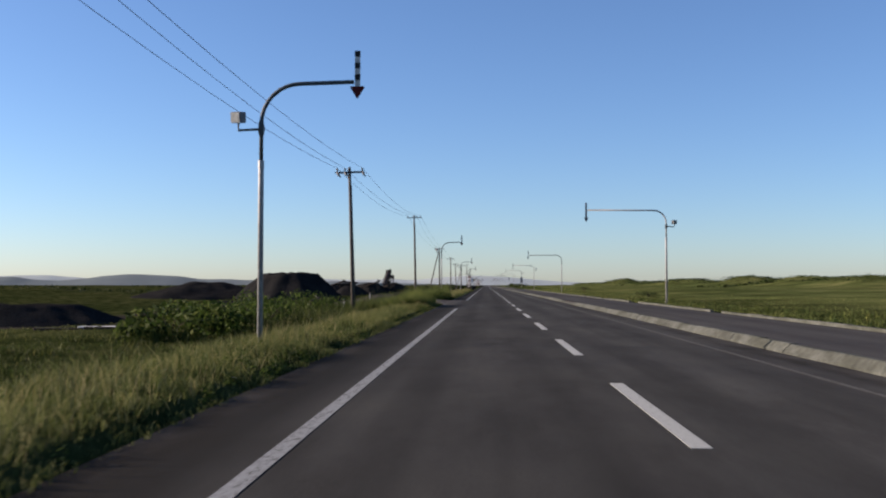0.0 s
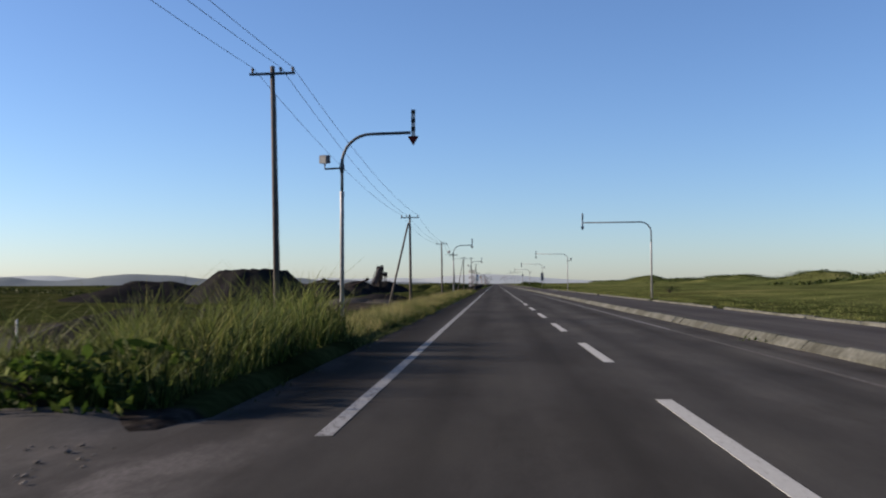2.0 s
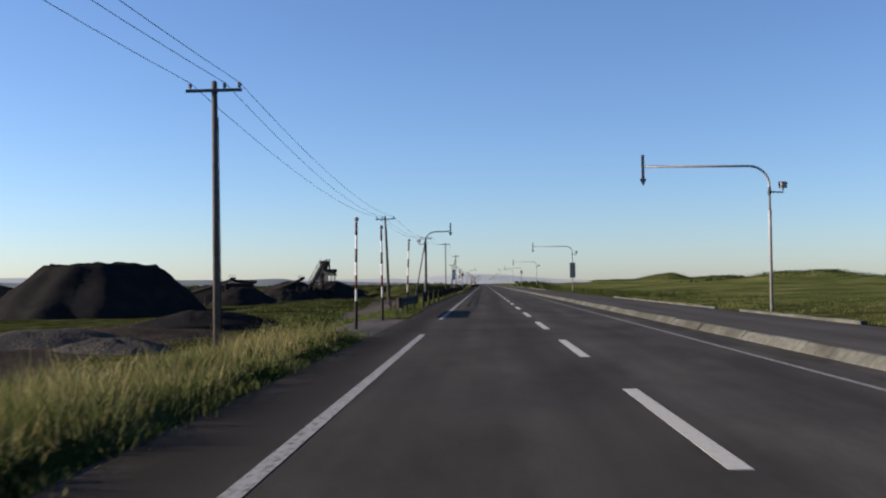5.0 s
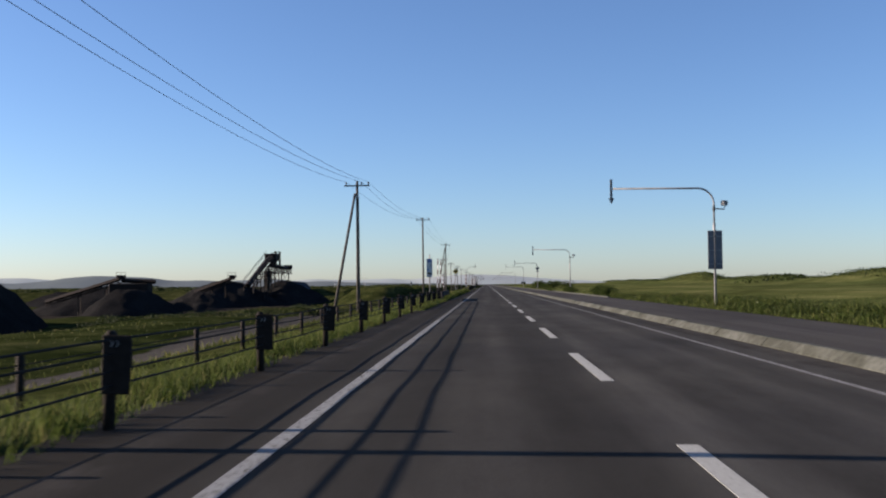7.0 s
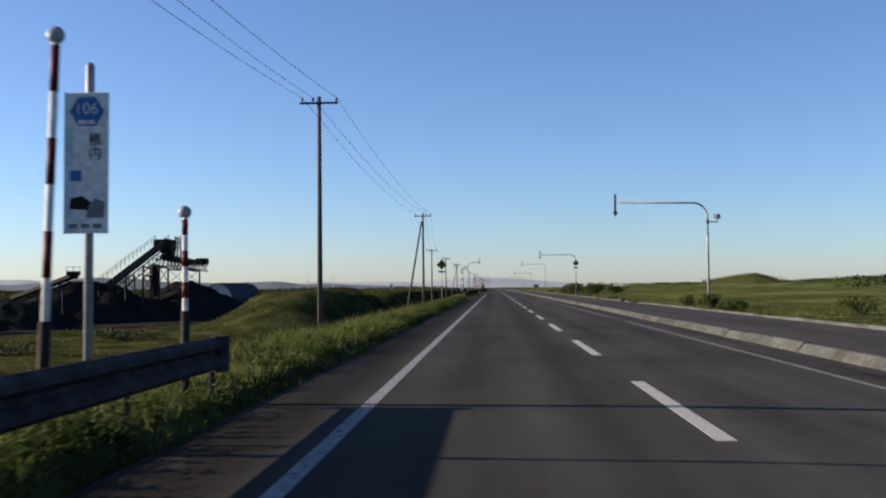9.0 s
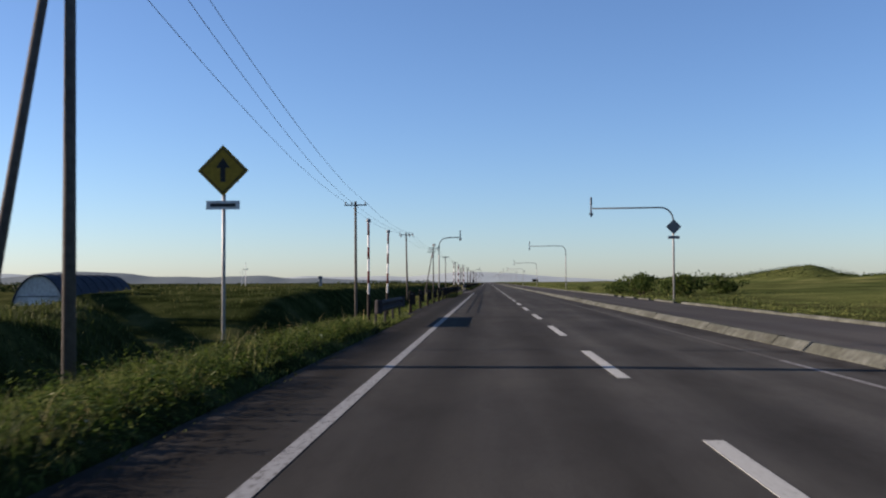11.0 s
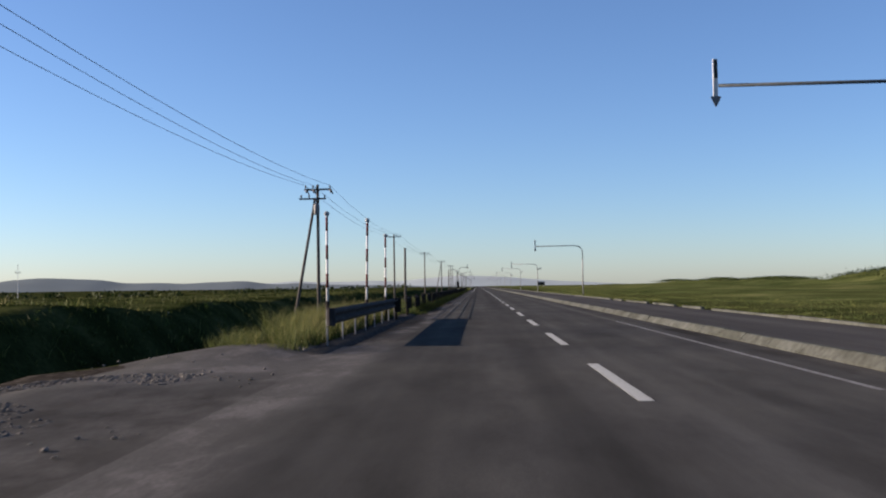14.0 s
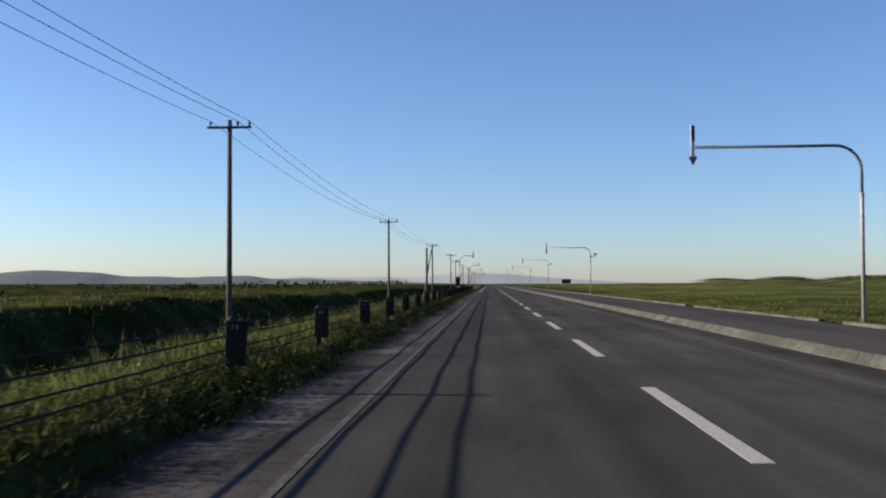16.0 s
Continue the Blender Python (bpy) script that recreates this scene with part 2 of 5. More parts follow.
def bm_box(x0, x1, y0, y1, z0, z1, bevel=0.0, bm=None):
    bm = bm or bmesh.new()
    got = bmesh.ops.create_cube(bm, size=1, matrix=Matrix.Translation(((x0 + x1) / 2, (y0 + y1) / 2, (z0 + z1) / 2)) @ Matrix.Diagonal((x1 - x0, y1 - y0, z1 - z0, 1)))
    if bevel:
        es = {e for v in got["verts"] for e in v.link_edges}
        bmesh.ops.bevel(bm, geom=list(es), offset=bevel, segments=1, affect="EDGES")
    return bm


def bm_tube(points, radii, sides=8, bm=None, cap=True):
    """A round bar along points; one radius or one per point."""
    bm = bm or bmesh.new()
    pts = [Vector(p) for p in points]
    if not isinstance(radii, (list, tuple)):
        radii = [radii] * len(pts)
    rings = []
    for i, p in enumerate(pts):
        d = (pts[min(i + 1, len(pts) - 1)] - pts[max(i - 1, 0)]).normalized()
        a = Vector((0, 1, 0)) if abs(d.y) < 0.8 else Vector((1, 0, 0))
        u = d.cross(a).normalized()
        w = d.cross(u)
        rings.append([bm.verts.new(p + (u * math.cos(k * math.tau / sides) + w * math.sin(k * math.tau / sides)) * radii[i]) for k in range(sides)])
    for r, s in zip(rings, rings[1:]):
        for k in range(sides):
            bm.faces.new((r[k], r[(k + 1) % sides], s[(k + 1) % sides], s[k]))
    if cap:
        bm.faces.new(rings[0][::-1])
        bm.faces.new(rings[-1])
    bmesh.ops.recalc_face_normals(bm, faces=bm.faces)
    return bm


def bm_plate(outline, y0, y1, bm=None):
    """A flat board: an outline in x, z, thick from y0 to y1."""
    bm = bm or bmesh.new()
    f = [bm.verts.new((x, y0, z)) for x, z in outline]
    b = [bm.verts.new((x, y1, z)) for x, z in outline]
    bm.faces.new(f)
    bm.faces.new(b[::-1])
    n = len(f)
    for i in range(n):
        bm.faces.new((f[i], b[i], b[(i + 1) % n], f[(i + 1) % n]))
    bmesh.ops.recalc_face_normals(bm, faces=bm.faces)
    return bm


TABLES = {}


def lattice(x, y, size, seed):
    """Smooth value noise on arrays, 0 to 1."""
    if seed not in TABLES:
        TABLES[seed] = np.random.RandomState(seed).rand(256, 256)
    table = TABLES[seed]
    u, v = x / size, y / size
    i, j = np.floor(u).astype(int), np.floor(v).astype(int)
    a, b = u - i, v - j
    a, b = a * a * (3 - 2 * a), b * b * (3 - 2 * b)
    g = lambda p, q: table[p % 256, q % 256]
    return (g(i, j) * (1 - a) + g(i + 1, j) * a) * (1 - b) + (g(i, j + 1) * (1 - a) + g(i + 1, j + 1) * a) * b


def ease(v):
    v = np.clip(v, 0, 1)
    return v * v * (3 - 2 * v)


def between(v, a, b, soft):
    return ease((v - a) / soft + 0.5) * ease((b - v) / soft + 0.5)


def ground_z(x, y):
    """Height of the land beside the road."""
    x, y = np.asarray(x, float), np.asarray(y, float)
    lumps = (lattice(x, y, 9, 1) - 0.5) * 0.7 + (lattice(x, y, 3.1, 2) - 0.5) * 0.25
    wide = lattice(x, y, 45, 3) - 0.5
    # left: low land, pit, yard, ditch and bank
    near = np.interp(y, [-60, 35, 62, 85, 120, 240, 262, 330, 350, 420, 450, 480, 800, 1500], [1.5, 1.3, 1.2, 1.5, 2.3, 2.3, 1.0, 1.0, 1.8, 2.4, 2.6, 2.9, 2.8, 1.2])
    far = np.interp(y, [-60, 35, 62, 90, 130, 290, 330, 370, 430, 480, 800, 1500], [2.0, 2.0, 2.6, 4.2, 6.0, 6.4, 4.6, 4.0, 3.2, 2.0, 1.6, 0.8])
    shut = np.clip(between(y, 227, 326, 4) + between(y, 438, 507, 4), 0, 1)
    s1, s2, s3 = ease((-4.9 - x) / 10.0), ease((-20 - x) / 45), ease((-105 - x) / 120)
    left = -(s1 * near + s2 * (far - near))
    ditch = -2.5 * ease((-6.9 + 1.5 * between(y, 447, 481, 8) - x) / (5 - 2.3 * shut)) + 2.95 * ease((-12.3 - x + 5 * wide) / 4.5) - 1.0 * ease((-26 - x) / 60)
    ditch = ditch * (1 - 0.85 * between(y, 514, 535, 5) * ease((x + 13) / 3))
    bank = ease((y - 455) / 22) * (1 - between(y, 340, 534, 12) * ease((-33 - x) / 6)) * ease((1500 - y) / 500)
    left = left * (1 - bank) + ditch * bank
    left = left * (1 - s3) + s3 * (-0.9 + 0.8 * wide)
    left = left + ease((-45 - x) / 30) * 2.4 * np.maximum(0, lattice(x, y, 62, 12) - 0.55) * ease((y - 20) / 60)
    left = left + 2.9 * ease(1.9 * np.exp(-(((x + 18.0) / np.where(x > -18.0, 4.6, 7.0)) ** 2) - ((y - 424) / 17) ** 2))
    left = left + 1.1 * (lattice(x, y, 4.2, 15) - 0.4) * np.exp(-(((x + 18.0) / 6.5) ** 2) - ((y - 424) / 15) ** 2)
    left = left + ease((-8.5 - x) / 6) * (lumps * 0.8 + 1.1 * wide)
    # right: kerb-high verge, then grassy dunes
    dune = between(x, 80, 124, 34) * (0.4 + 0.9 * lattice(x, y, 15, 6)) * ease((1500 - y) / 500)
    for yk, hk in ((268, 2.2), (309, 2.5), (380, 3.0), (473, 2.2), (508, 2.4), (594, 1.7), (640, 1.7), (725, 4.4), (765, 2.4), (848, 2.0), (930, 2.0), (1010, 2.0)):
        dune = dune + hk * np.exp(-(((x - 100) / 12) ** 2) - ((y - yk) / (15 + 2.2 * hk)) ** 2) * (0.85 + 0.4 * lattice(x, y, 8, 16))
    right = 0.10 + 0.35 * ease((x - 9) / 25) + ease((x - 9) / 12) * (lumps * 0.45 + 0.5 * wide) + dune
    crest = np.interp(y, [-60, 50, 90, 200, 326, 334, 425, 431, 558, 563, 760], [0.07, 0.07, 0.10, 0.10, 0.08, 0.12, 0.12, 0.08, 0.0, 0.14, 0.12])
    left = left + crest * between(x, -7.2, -4.72, 0.36) * (1 - np.clip(between(y, 59, 79, 4) + between(y, 203, 326, 4) + between(y, 431, 553, 4), 0, 1))
    left = left - 0.10 * (between(y, 60, 77.5, 1.5) + between(y, 201.5, 213.5, 1.5) + between(y, 516.5, 532.5, 1.5)) * ease((x + 17) / 3)
    z = np.where(x < 0, left, right)
    corridor = between(x, -4.7 - 0.62 * np.where(x < 0, shut, 0), 8.3, 0.3)
    return z * (1 - corridor) - 0.12 * corridor - ease((np.hypot(x, y) - 2200) / 2500) * 1.0


def worn_lane(x, y):
    """Pale gravel tracks: the one winding to the pit, and the one behind the fence."""
    centre = np.interp(y, [60, 90, 118, 165, 205, 260, 320], [-17, -26, -37, -50, -66, -80, -100])
    wide = np.interp(y, [60, 118, 160, 300], [4.5, 4.0, 6.0, 6.0])
    track = between(x - centre, -wide, wide, 2.5) * between(y, 62, 300, 8)
    lane = between(y, 232, 345, 8) * between(x + 0.055 * (y - 300), -15.8, -11.2, 1.4)
    beside_rail = between(y, 532, 559, 2) * between(x, -5.35, -4, 0.25)
    entrance = between(y, 61.5, 78, 2.5) * between(x, -30, -8, 3)
    return np.clip(track + lane + beside_rail + entrance, 0, 1)


def bare_soil(x, y):
    """Where soil and gravel show instead of grass, 0 to 1."""
    drive = between(y, 60.5, 79, 3) * between(x, -40, 0, 3)
    pit = between(y, 95, 262, 25) * between(x, -95, -17 - 12 * ease((y - 240) / 30), 8) * (0.42 + 0.4 * lattice(x, y, 26, 18))
    yard = between(y, 404, 486, 16) * between(x, -90, -38, 8) * 0.9
    drive2 = between(y, 516.5, 532.5, 2.5) * between(x, -11, 0, 2)
    drive3 = between(y, 202, 213, 2.5) * between(x, -30, 0, 3)
    return np.clip(drive + pit + worn_lane(x, y) + yard + drive2 + drive3, 0, 1)


def sheet(name, xs, ys, height, material, **marks):
    """A ground sheet over a grid, with named float marks on its points."""
    gx, gy = np.meshgrid(np.array(xs, float), np.array(ys, float))
    co = np.stack([gx, gy, height(gx, gy)], -1).reshape(-1, 3)
    nx, ny = len(xs), len(ys)
    k = (np.arange(ny - 1)[:, None] * nx + np.arange(nx - 1)[None, :]).ravel()
    quads = np.stack([k, k + 1, k + nx + 1, k + nx], -1)
    me = bpy.data.meshes.new(name)
    me.vertices.add(len(co))
    me.vertices.foreach_set("co", co.ravel())
    me.loops.add(quads.size)
    me.loops.foreach_set("vertex_index", quads.ravel())
    me.polygons.add(len(quads))
    me.polygons.foreach_set("loop_start", np.arange(len(quads)) * 4)
    me.polygons.foreach_set("loop_total", np.full(len(quads), 4))
    for key, f in marks.items():
        a = me.attributes.new(key, "FLOAT", "POINT")
        a.data.foreach_set("value", np.ascontiguousarray(f(gx, gy).ravel(), dtype=np.float32))
    me.update(calc_edges=True)
    me.shade_smooth()
    me.materials.append(material)
    return new(name, me)


def steps(*runs):
    """Coordinates from runs of (from, to, step)."""
    out = []
    for a, b, s in runs:
        out += list(np.arange(a, b - 1e-6, s))
    return out + [runs[-1][1]]


# ---- ground, road, path ----
ground = sheet("ground", steps((-4600, -1000, 300), (-1000, -200, 50), (-200, -60, 5), (-60, -30, 1.5), (-30, -6, 0.6), (-6, -4, 0.2), (-4, 8, 2), (8, 30, 0.8), (30, 200, 4), (200, 1000, 50), (1000, 4600, 300)),
               steps((-600, -40, 40), (-40, 760, 1.2), (760, 1000, 6), (1000, 2000, 40), (2000, 4700, 180)), ground_z, GROUND, bare=bare_soil, lane=worn_lane, dry=lambda x, y: ease((x - 8) / 14))
tagged(ground, "rough green and straw grassland with bare gravel pits", "ground", kind="structure")


def road_dust(x, y):
    a = 0.92 * between(y, 534, 760, 3) * between(x + 0.6 * (lattice(x, y, 4, 61) - 0.5), -4.05, -3.4, 0.3)
    b = (0.6 * between(y, 59, 78, 3) + 1.0 * between(y, 515, 537, 3)) * ease((-3.55 - x + 0.8 * (lattice(x, y, 2.2, 62) - 0.5)) / 0.35)
    c = between(x, 3.55, 4.4, 0.3) * 0.3 + between(x, -4.7, -4.2, 0.4) * 0.25
    return np.clip(a + b + c, 0, 1)


def road_darkening(x, y):
    g = lambda c: np.exp(-(((x - c) / 0.28) ** 2))
    lane = np.clip(g(-2.35) + g(-0.85) + g(0.8) + g(2.3), 0, 1) * (0.16 + 0.3 * lattice(x, y, 30, 51))
    entry = between(y, 57, 79, 4) + between(y, 515, 537, 3)
    # left lane darker; the whole road slightly darker before y 500
    lane = lane + 0.24 * ease((0.2 - x) / 0.6) * (0.7 + 0.6 * lattice(x, y, 14, 54)) + 0.17 * (1 - ease((y - 500) / 30))
    # shoulder darker than the lanes, except at the entrances
    return np.clip(lane + ease((-3.4 - x) / 0.35) * (0.75 + 0.25 * lattice(x, y, 3, 52)) * (1 - entry), 0, 1)


def verge_soil_shade(x, y):
    """Dark strip over the asphalt edge: verge soil, with the grass's shade painted in."""
    entry = np.clip(between(y, 57, 79, 4) + between(y, 203, 302, 3) + between(y, 431, 481, 3) + between(y, 507, 545, 3), 0, 1)
    reach = -4.2 + 0.45 * lattice(x * 0, y, 6, 63) + 0.25 * lattice(x * 0, y, 1.4, 64)
    return ease((reach - x) / 0.6 + 0.5) * (1 - entry)


road = sheet("road", steps((-4.55, 4.2, 0.25)), steps((-60, 760, 1), (760, 3000, 40)), lambda x, y: -0.018 * np.abs(x + 0.1) * 0.3 + 0.0 * y, ASPHALT, dust=road_dust, worn=road_darkening, grime_shade=lambda x, y: np.clip(between(x, 3.3, 4.15, 0.35) * (0.35 + 0.65 * lattice(x, y, 9, 53)) + verge_soil_shade(x, y), 0, 1))
tagged(road, "dark grey asphalt two-lane road with worn wheel tracks", "road", kind="structure")
for y0, y1 in ((226, 325.5), (438.5, 506.5)):
    # the 0.95 stretches paint the shade at the foot of the weeds
    sill = sheet("road_shoulder", steps((-5.30, -4.54, 0.19)), steps((y0, y1, 1.5)), lambda x, y: -0.027 - 0.01 * ease((-4.9 - x) / 0.4) + 0.0 * y, ASPHALT, dust=lambda x, y: 0.4 * ease((-4.9 - x) / 0.35), worn=lambda x, y: 0.9 + 0.0 * x, grime_shade=lambda x, y: np.where((y > 480) | (between(y, 303, 330, 2) > 0.5), 0.95, 0.5) + 0.0 * x)
    tagged(sill, "dark asphalt shoulder reaching to the guard cable posts", "shoulder", kind="structure")


def apron_z(x, y, a, b, c):
    k = ease((-4.9 - x) / 1.2)
    z = -0.0275 * (1 - k) + k * (ground_z(np.minimum(x, -5.0), y) + 0.085)
    rough = np.where(y < 100, 0.26, 0.16) * np.maximum(0, lattice(x, y, 1.7, 43) - 0.58) * (0.4 + 1.2 * lattice(x, y, 0.45, 44)) * ease((-5.6 - x) / 1.5)
    ragged = 3.0 * (lattice(x, y, 2.5, 41) - 0.5)
    return z + rough - 0.2 * (1 - between(y + ragged, a + 0.4, b - 0.4, 1.2)) - 0.2 * ease((c + 2.5 - x) / 3)


for y0, y1, x0 in ((59.0, 79.5, -24.0), (200.5, 214.5, -12.0), (515.0, 537.0, -9.5)):
    apron = sheet("entrance_apron", steps((x0, -4.5, 0.25)), steps((y0 - 1, y1 + 1, 0.25)), lambda x, y, a=y0, b=y1, c=x0: apron_z(x, y, a, b, c), ASPHALT, dust=lambda x, y: np.clip(0.25 + 0.5 * lattice(x, y, 3.2, 65) + 0.7 * between(y, 529, 537, 3) * ease((x + 8) / 2), 0, 1), worn=lambda x, y: 0.15 + 0.0 * x, grime_shade=lambda x, y: 0.9 * ease((lattice(x, y, 2.6, 66) - 0.42) / 0.25) * np.where(y < 100, 1.0, 0.75 * (1 - between(y, 529, 540, 3))))
    tagged(apron, "dusty grey gravelled entrance beside the road", "entrance", kind="structure")
path = sheet("pavement", steps((4.19, 8.0, 0.55)), steps((-60, 760, 4), (760, 3000, 40)), lambda x, y: 0.10 + 0.0 * x, PATHWAY)
part("path_edge", bm_box(4.175, 4.195, -60, 3000, -0.12, 0.096), PATHWAY, path)
tagged(path, "dark grey asphalt path beyond the concrete kerb", "pavement", kind="structure")


def line_strip(name, x, y0, y1, width, material, label):
    n = max(2, int((y1 - y0) / 20))
    bm = bmesh.new()
    ys = [y0 + (y1 - y0) * i / n for i in range(n + 1)]
    z = -0.018 * abs(x + 0.1) * 0.3 + 0.005
    rows = [[bm.verts.new((x - width / 2, y, z)), bm.verts.new((x + width / 2, y, z))] for y in ys]
    for a, b in zip(rows, rows[1:]):
        bm.faces.new((a[0], a[1], b[1], b[0]))
    return part(name, bm, material, road, label)


for y0, y1, w, m in ((-60, 50, 0.15, WORN_PAINT), (77.5, 203, 0.15, WORN_PAINT), (213, 287, 0.155, WORN_PAINT), (287, 326, 0.15, CHIPPED), (326, 431, 0.15, WORN_PAINT), (431, 516, 0.17, WORN_PAINT), (553, 726, 0.07, FADED)):
    line_strip("edge_line", -3.25, y0, y1, w, m, "worn white edge line")
line_strip("edge_line", -3.25, 726, 2600, 0.171, PAINT, "white edge line")
for y0, y1, m in ((-60, 61, FADED), (70, 96, FADED), (96, 246, THIN_PAINT), (246.5, 362.5, THIN_PAINT), (367.5, 418, THIN_PAINT), (418, 516, FADED), (526, 548, THIN_PAINT), (548, 2600, FADED)):
    line_strip("edge_line", 2.9, y0, y1, 0.10, m, "thin worn white edge line")
dash_mesh = None
for k in range(-4, 130):
    y = 10.0 * k
    if dash_mesh is None:
        bm = bm_box(-0.085, 0.085, -5, 0, -0.006, 0.0025)
        first = part("lane_dash", bm, PAINT, road, "white painted lane dash")
        dash_mesh = first.data
    else:
        first = new("lane_dash", dash_mesh)
        first.parent = road
    first.location = (0, y, 0)


# ---- distant hills ----
def far_ridge(name, y, x0, x1, lift, seed, base):
    xs = np.linspace(x0, x1, 160)
    h = lift * (0.25 + 0.75 * lattice(xs, xs * 0, (x1 - x0) / 9, seed)) + lift * 0.25 * lattice(xs, xs * 0, (x1 - x0) / 34, seed + 1)
    h = h * ease((xs - x0) / 400) * ease((x1 - xs) / 900)
    bm = bmesh.new()
    prev = None
    for x, z in zip(xs, h):
        col = [bm.verts.new((x, y - 160, -6)), bm.verts.new((x, y - 40, z * 0.6 - 2)), bm.verts.new((x, y, z)), bm.verts.new((x, y + 120, -6))]
        if prev:
            for a in range(3):
                bm.faces.new((prev[a], col[a], col[a + 1], prev[a + 1]))
        prev = col
    # aerial haze is painted into the base colour
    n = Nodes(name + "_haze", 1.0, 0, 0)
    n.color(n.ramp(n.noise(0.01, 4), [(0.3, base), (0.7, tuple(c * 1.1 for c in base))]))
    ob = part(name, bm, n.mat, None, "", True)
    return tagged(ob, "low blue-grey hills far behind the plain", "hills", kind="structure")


# the farther ridge gets more painted haze, so a paler colour
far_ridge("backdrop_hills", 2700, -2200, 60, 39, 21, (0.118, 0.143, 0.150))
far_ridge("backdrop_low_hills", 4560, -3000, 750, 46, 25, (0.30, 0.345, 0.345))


# ---- kerbs ----
def kerb_row():
    row = thing("kerb", (0, 0, 0), "weathered pale concrete kerb blocks beside the path", "kerb", kind="structure")
    profile = [(3.90, -0.06), (3.90, 0.015), (3.925, 0.04), (4.03, 0.15), (4.06, 0.165), (4.19, 0.16), (4.19, -0.06)]
    bm = bm_plate(profile, 0.006, 1.994)
    one = part("kerb_block", bm, KERB, row)
    rest = bmesh.new()
    first = True
    for k in range(-30, 500):
        y = 2.0 * k
        sunk = 62 <= y < 70 or 520 <= y < 526
        if -10 <= y < 590:
            if first:
                ob, first = one, False
            else:
                ob = new("kerb_block", one.data)
                ob.parent = row
            ob.location = (random.uniform(-0.008, 0.008), y, random.uniform(-0.015, 0.008) - (0.135 if sunk or y in (70, 526) else 0))
            if y in (60, 70, 518, 526):  # ramps down to the sunk blocks
                ob.rotation_euler = (radians(3.9 if y in (70, 526) else -3.9), 0, 0)
        else:
            bm_plate(profile, y + 0.006, y + 1.994, rest)
    tagged(part("kerb_rest", rest, KERB, row), kind="stuff")
    bm = bmesh.new()
    for k in range(-30, 500):
        y, lift = 2.0 * k, random.uniform(-0.02, 0.015)
        if 250 < y < 330 or random.random() < 0.06:
            continue
        bm_box(8.0, 8.16, y + 0.01, y + 1.99, -0.1, 0.19 + lift, 0, bm)
    tagged(part("outer_kerb", bm, KERB, None), "pale concrete edging along the outer side of the path", "kerb", kind="structure")


kerb_row()


